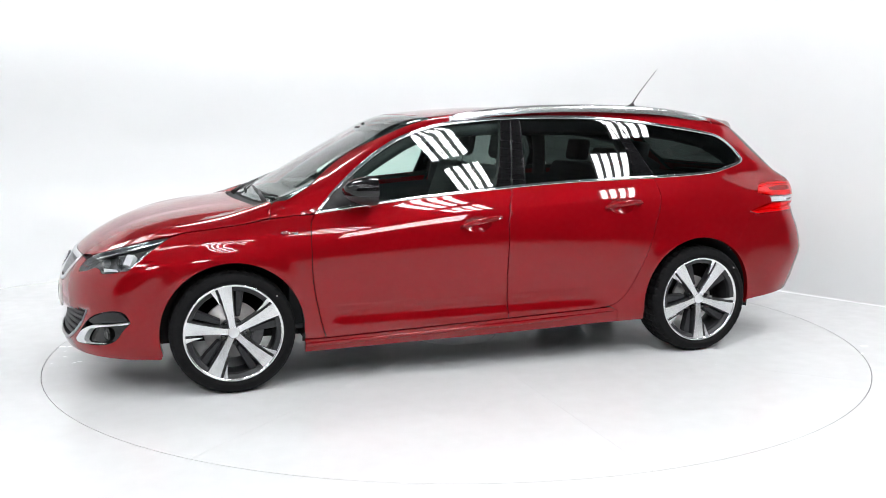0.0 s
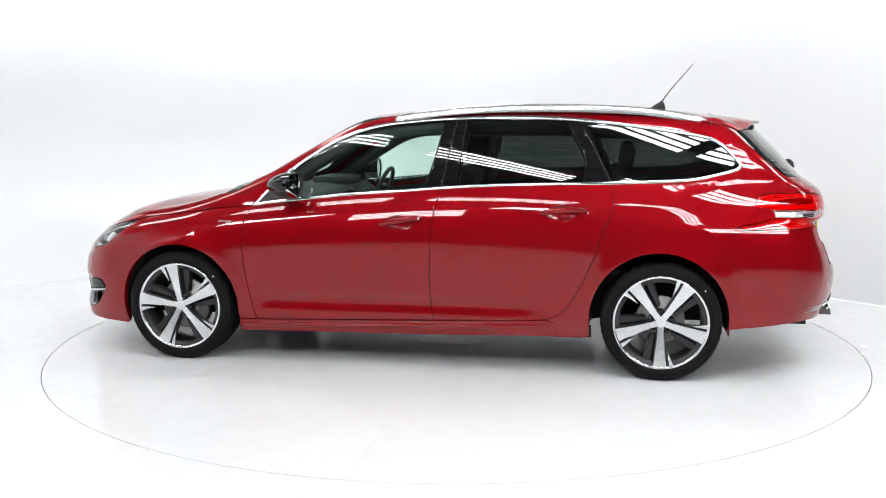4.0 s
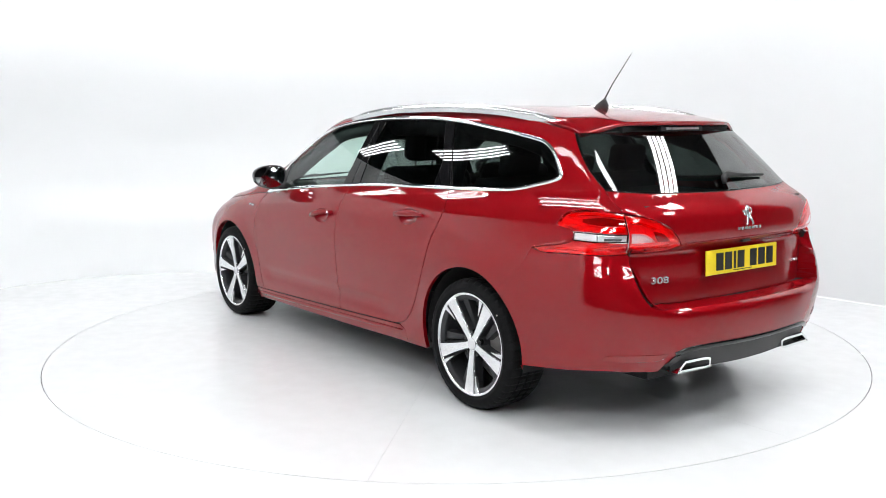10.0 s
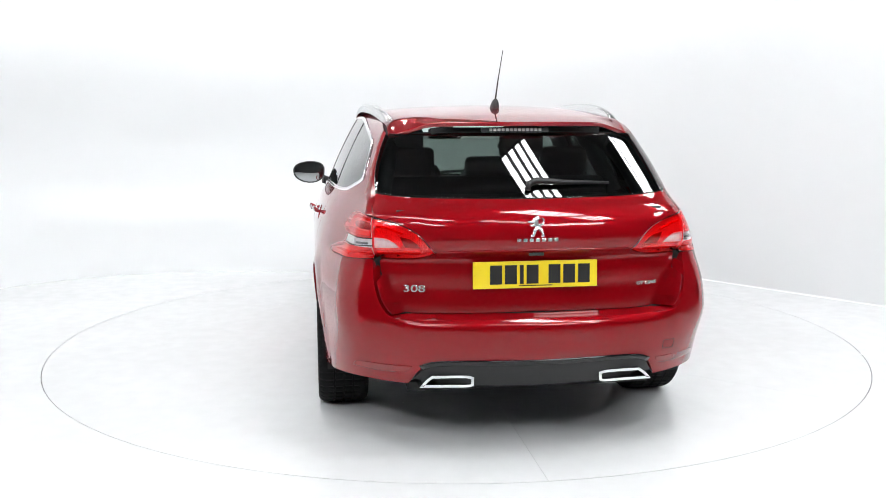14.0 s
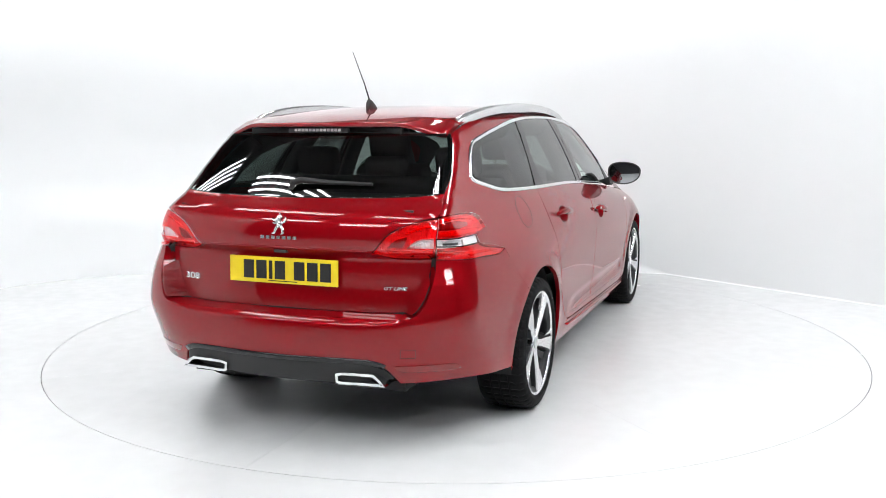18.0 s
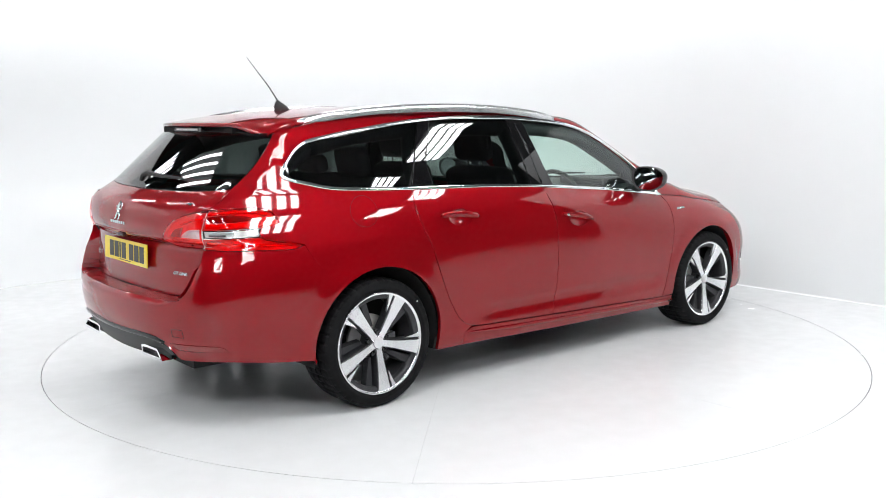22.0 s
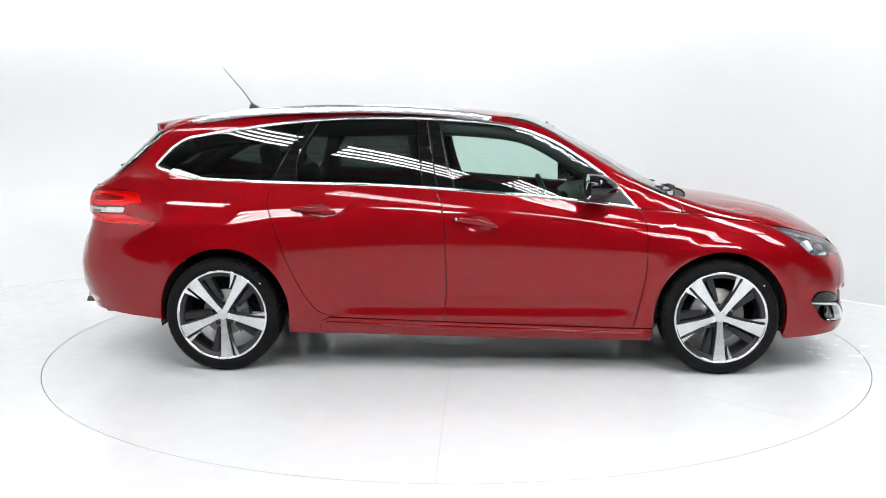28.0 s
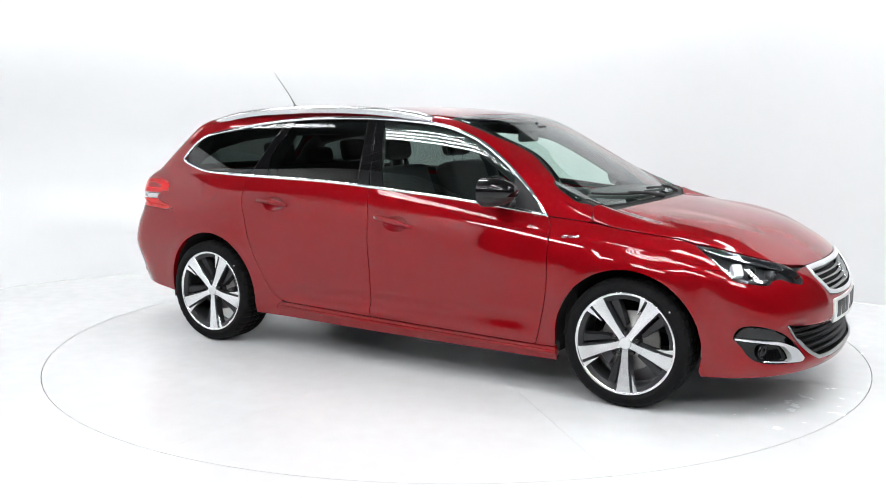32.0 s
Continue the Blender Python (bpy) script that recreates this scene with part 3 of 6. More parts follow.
def panel(name, mat, parent, poly, to_surface=None, side=1, label="", seal=0.012, **kw):
    """A body panel as a part, with a dark seal under its joints; side -1 mirrors it to the right."""
    to_surface = to_surface or girth
    v, f, n = sheet(poly, to_surface, **kw)
    if side < 0:
        v, n, f = v * (1, -1, 1), n * (1, -1, 1), [t[::-1] for t in f]
    ob = part(name, raw(name, v, f, n), mat, parent, label)
    if seal:
        a, b = np.array(poly), inset(poly, -seal)
        c = inset(poly, 0.006)
        qa, na = to_surface(c)
        qb, nb = to_surface(b)
        qa, qb = qa - na * (kw.get("depth", 0.012) - 0.001), qb - nb * (kw.get("depth", 0.012) + 0.003)
        m = len(a)
        vv = np.concatenate([qa, qb]) * (1, side, 1)
        free = []
        for i in range(m):
            j = (i + 1) % m
            x, z = (vv[i][0] + vv[j][0]) / 2, (vv[i][2] + vv[j][2]) / 2
            arch = min(math.hypot(x - 1.365, z - 0.316), math.hypot(x + 1.352, z - 0.325)) < 0.372
            if arch or z < 0.226 or (x < -1.72 and z < 0.325):
                continue
            free.append((i, j, m + j, m + i))
        if free:
            part("seal", raw("seal", vv, free), SEAL, ob, "dark joint seal")
    return ob


def strip(name, mat, parent, line, width, to_surface=None, side=1, lift=0.006, closed=False, label="", base=0.002):
    """A raised trim strip along a line on the surface; it lies to the left of the line."""
    to_surface = to_surface or girth
    p = np.array(line)
    t = np.roll(p, -1, 0) - np.roll(p, 1, 0)
    if not closed:
        t[0], t[-1] = p[1] - p[0], p[-1] - p[-2]
    t /= np.maximum(np.linalg.norm(t, axis=1), 1e-9)[:, None]
    nrm = np.stack([-t[:, 1], t[:, 0]], 1)
    w = np.asarray(width, float) * np.ones(len(p))
    rows, ns = [], []
    for frac, up in ((0, -base), (0.0, lift * 0.6), (0.22, lift), (0.78, lift), (1.0, lift * 0.6), (1.0, -base)):
        q, n = to_surface(p + nrm * (w * frac)[:, None])
        rows.append(q + n * up)
    m = len(p)
    v = np.concatenate(rows) * (1, side, 1)
    f = []
    for r in range(len(rows) - 1):
        for i in range(m if closed else m - 1):
            j = (i + 1) % m
            f.append((r * m + i, r * m + j, (r + 1) * m + j, (r + 1) * m + i))
    if not closed:
        f += [tuple(r * m for r in range(len(rows))), tuple(r * m + m - 1 for r in range(len(rows)))]
    me = raw(name, v, f)
    bm = bmesh.new()
    bm.from_mesh(me)
    bmesh.ops.recalc_face_normals(bm, faces=bm.faces)
    bm.to_mesh(me)
    bm.free()
    return part(name, me, mat, parent, label)


def arc(cx, cz, r, a0, a1, n=18):
    """Wheel-arch points on the flank, in girth coordinates."""
    return [by_x(cx + r * math.cos(radians(a0 + (a1 - a0) * k / n)), cz + r * math.sin(radians(a0 + (a1 - a0) * k / n))) for k in range(n + 1)]


CAR = thing("estate_car", "dark red metallic estate car with roof rails on the turntable", "car")

# edges of the side windows' trim, in girth coordinates
SIDE_TOP = [(0.927, 0.899), (0.907, 0.923), (0.863, 0.974), (0.803, 1.034), (0.713, 1.110), (0.592, 1.198), (0.468, 1.272), (0.344, 1.322), (0.218, 1.357), (0.061, 1.379), (-0.097, 1.392), (-0.256, 1.400),
            (-0.415, 1.403), (-0.575, 1.403), (-0.735, 1.400), (-0.917, 1.388), (-1.056, 1.374), (-1.223, 1.353), (-1.449, 1.330), (-1.647, 1.302), (-1.704, 1.289), (-1.753, 1.261), (-1.786, 1.223), (-1.812, 1.173), (-1.824, 1.136)]
SIDE_LOW = [(-1.813, 1.119), (-1.771, 1.101), (-1.700, 1.083), (-1.626, 1.066), (-1.553, 1.055), (-1.369, 1.045), (-1.2, 1.040), (-1.085, 1.037), (-0.938, 1.034), (-0.718, 1.029), (-0.556, 1.025), (-0.401, 1.018), (-0.169, 1.004), (0.062, 0.986), (0.369, 0.961), (0.675, 0.929), (0.90, 0.902)]
DLO = outline(SIDE_TOP, SIDE_LOW, step_len=0.015)
B_GAP = [(-0.172, 1.000), (-0.150, 0.923), (-0.132, 0.816), (-0.126, 0.662), (-0.121, 0.538), (-0.124, 0.413), (-0.137, 0.288)]
C_GAP = [(-0.775, 0.317), (-0.828, 0.342), (-0.867, 0.380), (-0.898, 0.424), (-0.957, 0.534), (-1.016, 0.674), (-1.056, 0.799), (-1.084, 0.858), (-1.104, 0.935), (-1.099, 0.985), (-1.085, 1.034)]
A_GAP = [(0.891, 0.255), (0.911, 0.318), (0.938, 0.443), (0.957, 0.568), (0.960, 0.661), (0.959, 0.784), (0.951, 0.860), (0.925, 0.899)]
G = 0.0022


def off(line, du=0.0, dz=0.0):
    return [(u + du, z + dz) for u, z in line]


def below(x0, x1):
    """The lower trim edge between two places, front to back or back to front."""
    c = [q for q in curve(SIDE_LOW, 0.03) if min(x0, x1) < q[0] < max(x0, x1)]
    return sorted(c, reverse=x0 > x1)


BODY_TOP = [(1.135, 0.955), (1.06, 0.972), (0.996, 1.004), (0.934, 1.040), (0.851, 1.097), (0.692, 1.200), (0.534, 1.279), (0.36, 1.352), (0.219, 1.388), (0.061, 1.406), (-0.10, 1.418), (-0.40, 1.430), (-0.73, 1.431), (-1.06, 1.418), by_x(-1.38, 1.390), by_x(-1.544, 1.366), by_x(-1.69, 1.338)]
rail_u = np.concatenate([np.arange(-1.66, 0.30, 0.018), np.arange(0.30, 0.92, 0.007)])
upper, lower_edge = np.array(curve(BODY_TOP, 0.02))[::-1], np.array(curve(SIDE_TOP, 0.02))[::-1]
lower_edge = lower_edge[lower_edge[:, 0] > -1.70]
up_z, low_z = np.interp(rail_u, upper[:, 0], upper[:, 1]), np.interp(rail_u, lower_edge[:, 0], lower_edge[:, 1])
wing_u = np.arange(0.94, 1.66, 0.010)
wing_z = np.interp(wing_u, [0.925, 1.04, 1.155, by_x(1.3, 0.855)[0], by_x(1.454, 0.836)[0], by_x(1.6, 0.816)[0], 1.672], [0.897, 0.890, 0.878, 0.855, 0.836, 0.816, 0.800])
CREASES = np.concatenate([CREASES[(CREASES[:, 0] < 0.94) | (CREASES[:, 1] < np.interp(CREASES[:, 0], wing_u, wing_z) - 0.066)]] + [np.stack([rail_u, low_z + (up_z - low_z) * f], 1) for f in (0.18, 0.36, 0.54, 0.72, 0.88)]
                         + [np.stack([wing_u, wing_z - d], 1) for d in (0.008, 0.017, 0.026, 0.035, 0.044, 0.053, 0.062)])
FRONT_ARCH = arc(1.365, 0.316, 0.362, 53, 182)
FRONT_ARCH_FORE = arc(1.365, 0.316, 0.362, -16, 53)
REAR_ARCH = arc(-1.352, 0.325, 0.364, 0, 128)
REAR_ARCH_AFT = arc(-1.352, 0.325, 0.364, 128, 190)
HL_BACK = [(1.676, 0.803), (1.728, 0.745), (1.762, 0.696)]
HL_LOW = [(1.762, 0.696), (1.791, 0.656), (1.829, 0.644), (1.873, 0.635), (1.938, 0.629), (1.956, 0.645), (1.997, 0.649), (2.045, 0.630), (2.110, 0.617)]
HL_NOSE = [(2.110, 0.617), (2.124, 0.640), (2.112, 0.670)]
HL_TOP = [(2.112, 0.670), (2.070, 0.702), (1.965, 0.733), (1.837, 0.768), (1.746, 0.793), (1.676, 0.803)]
GRILLE_HALF = [(2.199, 0.686), (2.211, 0.640), (2.247, 0.597), (2.292, 0.552), (2.368, 0.538), (2.505, 0.531), (FRONT, 0.530)]
LOWER_HALF_TOP = [(FRONT, 0.392), (2.418, 0.395), (2.245, 0.413), (2.113, 0.428), (2.005, 0.443)]
LOWER_HALF_LOW = [(2.005, 0.443), (2.070, 0.355), (2.142, 0.288), (2.205, 0.252)]
LOWER_HALF_END = [(2.205, 0.252), (2.320, 0.250), (2.486, 0.254), (FRONT, 0.256)]
FOG = outline([(1.793, 0.390), (1.804, 0.423), (1.825, 0.445), (1.876, 0.448), (1.954, 0.425), (2.009, 0.393), (2.071, 0.333), (2.108, 0.281)], [(2.104, 0.266), (2.090, 0.262), (2.014, 0.264), (1.904, 0.275), (1.858, 0.299), (1.824, 0.352)], step_len=0.015)
LAMP_TOP = [(-2.037, 0.990), (-1.965, 0.998), (-1.886, 0.993), (-1.841, 0.976), (-1.810, 0.927)]
LAMP_NOTCH = [(-1.873, 0.907), (-1.868, 0.870), (-1.712, 0.826)]
LAMP_LOW = [(-1.712, 0.826), (-1.747, 0.812), (-1.849, 0.815), (-1.961, 0.820), (-2.050, 0.825)]
GATE_SIDE = [(-2.057, 0.820), (-2.062, 0.770), (-2.084, 0.690), (-2.102, 0.646), (-2.132, 0.606), (-2.209, 0.596), (-2.393, 0.596), (BACK, 0.596)]
GLASS_SIDE = [(-1.990, 1.081), (-1.960, 1.122), (-1.935, 1.160), (-1.912, 1.203), (-1.892, 1.250), (-1.878, 1.288), (-1.870, 1.318)]


def bowl(cx, cz):
    def to_surface(uv):
        uv = np.asarray(uv, float)
        q, n = girth(uv)
        d = np.minimum(((uv[:, 0] - cx) / 0.078) ** 2 + ((uv[:, 1] - cz) / 0.042) ** 2, 1)
        depth = 0.026 * (1 - d) ** 0.8 + 0.0
        g = np.stack([(uv[:, 0] - cx) / 0.078 ** 2, 0 * d, (uv[:, 1] - cz) / 0.042 ** 2], 1) * 2 * 0.026
        m = n - g * 0.75
        return q - n * depth[:, None], m / np.linalg.norm(m, axis=1)[:, None]
    return to_surface



def cup(cx, cz):
    return [(cx + 0.078 * math.cos(a), cz + 0.042 * math.sin(a)) for a in [k * math.tau / 48 for k in range(48)]]


for side in (1, -1):
    # wing
    panel("front_wing", PAINT, CAR, outline(off([(0.925, 0.897), (1.040, 0.890), (1.155, 0.878)], G), [by_x(1.3, 0.855), by_x(1.454, 0.836), by_x(1.6, 0.816), (1.672, 0.800)],
          [(1.724, 0.743), (1.757, 0.700)], [(1.695, 0.6940), (1.614, 0.6455), FRONT_ARCH[0]], FRONT_ARCH[1:], [(1.0, 0.257)], [(0.893 + G, 0.255)], off(A_GAP[1:], G)), side=side, grid=0.04, depth=0.02, round_edge=0)
    # doors
    door = panel("front_door", PAINT, CAR, outline(off(A_GAP, -G), below(0.91, -0.165), off(B_GAP, G), [(0.372, 0.272), (0.891 - G, 0.256)]), side=side, grid=0.05, depth=0.02, holes=[cup(0.052, 0.822)])
    panel('handle_cup', PAINT, door, cup(0.052, 0.822), bowl(0.052, 0.822), side=side, grid=0.012, depth=0, seal=0, round_edge=0)
    door = panel("rear_door", PAINT, CAR, outline(off(B_GAP[::-1], -G), below(-0.18, -1.08), off(C_GAP[::-1], G), [(-0.713, 0.309), (-0.557, 0.303), (-0.137 - G, 0.288)]), side=side, grid=0.05, depth=0.02, holes=[cup(-0.833, 0.888)])
    panel('handle_cup', PAINT, door, cup(-0.833, 0.888), bowl(-0.833, 0.888), side=side, grid=0.012, depth=0, seal=0, round_edge=0)
    # sill
    panel("side_skirt", PAINT, CAR, outline([(1.0, 0.250), (0.891, 0.250), (0.372, 0.265), (-0.137, 0.281), (-0.557, 0.297), (-0.765, 0.305)], [(-0.8145, 0.284)], [(-0.8215, 0.216)], [(-0.751, 0.216), (-0.405, 0.206), (-0.09, 0.198), (0.406, 0.190), (1.0, 0.180)]),
          side=side, grid=0.05, depth=0.03, round_edge=0.0015)
    strip("skirt_ridge", PAINT, CAR, [(1.0 - 1.79 * k / 30, 0.232 + 0.052 * (k / 30) ** 1.1) for k in range(31)], [0.022 * min(1, (30 - k) / 6 + 0.1) for k in range(31)], side=side, lift=0.010)
    # pillar, cant rail and rear quarter
    panel("body_side", PAINT, CAR, outline([(0.932, 0.903), (1.04, 0.895), (1.155, 0.883)], BODY_TOP, GLASS_SIDE[::-1], [(-2.010, 1.037), (-2.036, 0.996)], LAMP_TOP[1:], LAMP_NOTCH, [(-1.66, 0.7368), REAR_ARCH[-1]],
          REAR_ARCH[-2::-1], [(-0.990, 0.218)], [(-0.8225, 0.216)], [(-0.8155, 0.284)], [(-0.765, 0.312)], off(C_GAP, -G), below(-1.09, -1.81), SIDE_TOP[::-1]), side=side, grid=0.045, depth=0.02, round_edge=0)
bump = chain([(BACK, 0.589), (-2.393, 0.589), (-2.209, 0.589), (-2.128, 0.600), (-2.098, 0.642), (-2.079, 0.690), (-2.058, 0.770), (-2.052, 0.819)], off(LAMP_LOW[::-1], 0, -0.004), [(-1.66, 0.7363), (REAR_ARCH[-1][0] - 0.0003, REAR_ARCH[-1][1] - 0.0004)], REAR_ARCH_AFT[1:], [by_x(-1.705, 0.284)],
             [(-1.80, 0.300), (-1.97, 0.318), (-2.165, 0.312)], [(-2.215, 0.385), (-2.250, 0.405), (BACK, 0.410)])
panel("rear_bumper", PAINT, CAR, mirrored(bump, BACK), grid=0.04, depth=0.03, round_edge=0)
gate = chain([(BACK, 1.058), (-2.388, 1.060), (-2.181, 1.064), (-2.078, 1.070), (-1.993, 1.078)], [(-2.014, 1.033), (-2.040, 0.994)], [(-2.090, 0.984), (-2.166, 0.953), (-2.209, 0.918), (-2.252, 0.847)], [(-2.192, 0.824), (-2.060, 0.820)], off(GATE_SIDE[1:-1], -0.004, 0.004), [(BACK, 0.602)])
TAILGATE = panel("tailgate", PAINT, CAR, mirrored(gate, BACK), grid=0.04, depth=0.02)
nose_half = chain(GRILLE_HALF[::-1], HL_NOSE[::-1], HL_LOW[::-1], [(1.695, 0.6935), (1.614, 0.6450), (FRONT_ARCH_FORE[-1][0] + 0.0003, FRONT_ARCH_FORE[-1][1] - 0.0004)], FRONT_ARCH_FORE[-2::-1], [by_x(1.722, 0.192)], [(1.813, 0.200), (1.912, 0.208), (2.037, 0.212), (2.226, 0.214), (2.43, 0.214), (FRONT, 0.214)])
lower = chain(LOWER_HALF_TOP, LOWER_HALF_LOW[1:], LOWER_HALF_END[1:])
panel("front_bumper", PAINT, CAR, mirrored(nose_half, FRONT), grid=0.035, depth=0.03, round_edge=0, holes=[mirrored(lower, FRONT), FOG, [(2 * FRONT - u, z) for u, z in FOG]])

# hood, screen, roof: outlines from above
def over(line):
    q, _ = girth(line)
    return [(p[0], p[1]) for p in q]


def both(half):
    """half: from the middle at the front to the middle at the back, on the left."""
    return list(half) + [(x, -y) for x, y in half[::-1][(1 if abs(half[-1][1]) < 1e-6 else 0):(-1 if abs(half[0][1]) < 1e-6 else None)]]


hood_half = chain(over([(FRONT - 0.001, 0.694), (2.42, 0.694), (2.28, 0.692), (2.199, 0.690)]), over(off(HL_TOP[1:], 0, 0.004)), over([by_x(1.6, 0.821), by_x(1.454, 0.841), by_x(1.3, 0.860), (1.158, 0.886)]), over([(1.14, 0.954)]),
                  [(1.305 - 0.31 * y * y, y) for y in (0.66, 0.5, 0.35, 0.2, 0.1, 0.0)])
hood_half[0] = (hood_half[0][0], 0.0)
panel("bonnet", PAINT, CAR, both(hood_half), deck, grid=0.026, depth=0.02)
A_EDGE = over(off([(1.06, 0.972), (0.996, 1.004), (0.934, 1.040), (0.851, 1.097), (0.692, 1.200), (0.534, 1.279), (0.36, 1.352)], 0.0015, 0.0015))
screen_half = chain([(1.235 - 0.31 * y * y, y) for y in (0, 0.2, 0.4, 0.6, 0.70)], A_EDGE, [(0.335 - 0.31 * y * y, y) for y in (0.56, 0.4, 0.2, 0)])
panel("windscreen", CLEAR, CAR, both(screen_half), deck, grid=0.04, depth=0.004, round_edge=0, label="clear laminated windscreen")
panel("scuttle", PLASTIC, CAR, both(chain([(1.302 - 0.31 * y * y, y) for y in (0, 0.2, 0.4, 0.6, 0.715)], [(1.215 - 0.31 * y * y, y) for y in (0.71, 0.6, 0.4, 0.2, 0)])), deck, grid=0.05, depth=0.01, lift=-0.012, label="black plastic scuttle below the windscreen")
ROOF_EDGE = [(0.20, 0.575), (0.0, 0.588), (-0.3, 0.592), (-0.7, 0.583), (-1.1, 0.560), (-1.38, 0.561), (-1.52, 0.562), (-1.61, 0.561)]
roof_half = chain([(0.327 - 0.31 * y * y, y) for y in (0, 0.2, 0.4, 0.565)], ROOF_EDGE, [(-1.64 + 0.08 * y * y, y) for y in (0.54, 0.3, 0.0)])
panel("roof", PAINT, CAR, both(roof_half), deck, grid=0.04, depth=0.012)
glass_half = chain([by_y(0.0, 1.328), by_y(0.29, 1.326), by_y(0.50, 1.322)], GLASS_SIDE[::-1], [(-2.078, 1.073), (-2.181, 1.067), (-2.388, 1.063), (BACK, 1.062)])
glass_half[0] = (BACK, 1.328)
panel("rear_window", DARK_GLASS, CAR, mirrored(glass_half, BACK), grid=0.035, depth=0.004, label="dark tinted rear window")

# side windows
for side in (1, -1):
    ring = inset(DLO, 0.0)
    TRIM = 0.016
    strip("window_trim", CHROME, CAR, ring, TRIM, side=side, lift=0.006, closed=True, label="bright chrome window surround")
top_c, low_c = curve(SIDE_TOP, 0.02), curve(SIDE_LOW, 0.02)


def pane(x_low0, x_low1, front_cut, rear_cut):
    """Window field between two cuts (each from the sill up), inside the trim."""
    lo = sorted([q for q in low_c if x_low0 < q[0] < x_low1])
    fx, rx = front_cut[-1][0], rear_cut[-1][0]
    hi = sorted([q for q in top_c if rx < q[0] < fx and q[1] > 1.0], reverse=True)
    return outline(off(lo, 0, 0.014), front_cut, off(hi, 0, -0.014), rear_cut[::-1], step_len=0.03)


for side in (1, -1):
    quarter = outline([(u, z + 0.014) for u, z in low_c if -1.76 < u < -1.095], [(-1.050, 1.14), (-0.985, 1.262), (-0.920, 1.370)],
                      [(u + (0.012 if u < -1.7 else 0), z - 0.014) for u, z in top_c if u < -0.95 and z > 1.16], step_len=0.03)
    panel("quarter_window", DARK_GLASS, CAR, quarter, side=side, grid=0.035, depth=0.004, seal=0.0, round_edge=0, lift=-0.002, label="dark tinted quarter window")
    panel("pillar_trim", GLOSS_BLACK, CAR, pane(-1.085, -0.955, [(-0.950, 1.05), (-0.954, 1.165), (-0.912, 1.252), (-0.840, 1.375)], [(-1.085, 1.05), (-1.043, 1.14), (-0.978, 1.262), (-0.913, 1.372)]), side=side, grid=0.035, depth=0.006, label="gloss black pillar trim", seal=0.01)
    panel("rear_door_window", DARK_GLASS, CAR, pane(-0.945, -0.262, [(-0.258, 1.022), (-0.272, 1.143), (-0.280, 1.266), (-0.291, 1.384)], [(-0.946, 1.05), (-0.950, 1.165), (-0.908, 1.252), (-0.836, 1.375)]), side=side, grid=0.035, depth=0.004, seal=0.0, round_edge=0, lift=-0.002, label="dark tinted door window")
    panel("pillar_trim", GLOSS_BLACK, CAR, pane(-0.255, -0.178, [(-0.176, 1.018), (-0.184, 1.06), (-0.207, 1.204), (-0.228, 1.328), (-0.237, 1.386)], [(-0.256, 1.022), (-0.270, 1.143), (-0.278, 1.266), (-0.289, 1.384)]), side=side, grid=0.035, depth=0.006, label="gloss black pillar trim", seal=0.01)
    panel("pillar_trim", GLOSS_BLACK, CAR, pane(-0.170, -0.085, [(-0.082, 1.010), (-0.113, 1.111), (-0.143, 1.235), (-0.172, 1.382)], [(-0.171, 1.018), (-0.179, 1.06), (-0.203, 1.204), (-0.224, 1.328), (-0.233, 1.386)]), side=side, grid=0.035, depth=0.006, label="gloss black pillar trim", seal=0.01)
    fr = outline([(u, z + 0.014) for u, z in low_c if -0.075 < u < 0.70], [(0.705, 0.94), (0.705, 1.090)], [(u - 0.004, z - 0.014) for u, z in top_c if -0.165 < u < 0.70 and z > 1.0], [(-0.168, 1.380), (-0.140, 1.235), (-0.110, 1.111), (-0.078, 1.008)], step_len=0.03)
    panel("front_door_window", CLEAR, CAR, fr, side=side, grid=0.035, depth=0.004, seal=0.0, round_edge=0, lift=-0.002, label="clear door window")
    panel("mirror_sail", PLASTIC, CAR, outline([(0.710, 0.940), (0.80, 0.930), (0.893, 0.919)], [(u - 0.006, z - 0.014) for u, z in top_c if 0.71 < u < 0.885 and z > 0.93]), side=side, grid=0.035, depth=0.006, label="black plastic corner piece behind the mirror")


# ---- wheels ----
TYRE = [(0.240, -0.012), (0.2490, 0.000), (0.254, 0.005), (0.262, 0.0055), (0.264, 0.008), (0.275, 0.010), (0.277, 0.0085), (0.290, 0.009), (0.304, 0.002), (0.3125, -0.010), (0.3165, -0.028), (0.318, -0.050), (0.3180, -0.062), (0.311, -0.063), (0.311, -0.070), (0.3182, -0.071),
        (0.3184, -0.105), (0.311, -0.106), (0.311, -0.114), (0.3184, -0.115), (0.3182, -0.149), (0.311, -0.150), (0.311, -0.157), (0.318, -0.158), (0.318, -0.172), (0.3165, -0.192), (0.3125, -0.210), (0.304, -0.222), (0.288, -0.228), (0.262, -0.225), (0.232, -0.214)]


def tyre_mesh():
    bm = lathe(TYRE, 180)
    for v in bm.verts:                      # cross grooves of the tread blocks
        r, k = math.hypot(v.co.x, v.co.z), round(math.atan2(v.co.z, v.co.x) / math.tau * 180)
        if r > 0.3165 and k % 4 == 0:
            v.co.x, v.co.z = v.co.x * 0.3125 / r, v.co.z * 0.3125 / r
        elif 0.302 < r <= 0.3165 and k % 4 == 0 and v.co.y > -0.06:
            v.co.y -= 0.006
    for f in bm.faces:                      # crisp edges on the tread
        if min(math.hypot(v.co.x, v.co.z) for v in f.verts) > 0.299:
            f.smooth = False
    me = bpy.data.meshes.new("tyre")
    bm.to_mesh(me)
    bm.free()
    return me


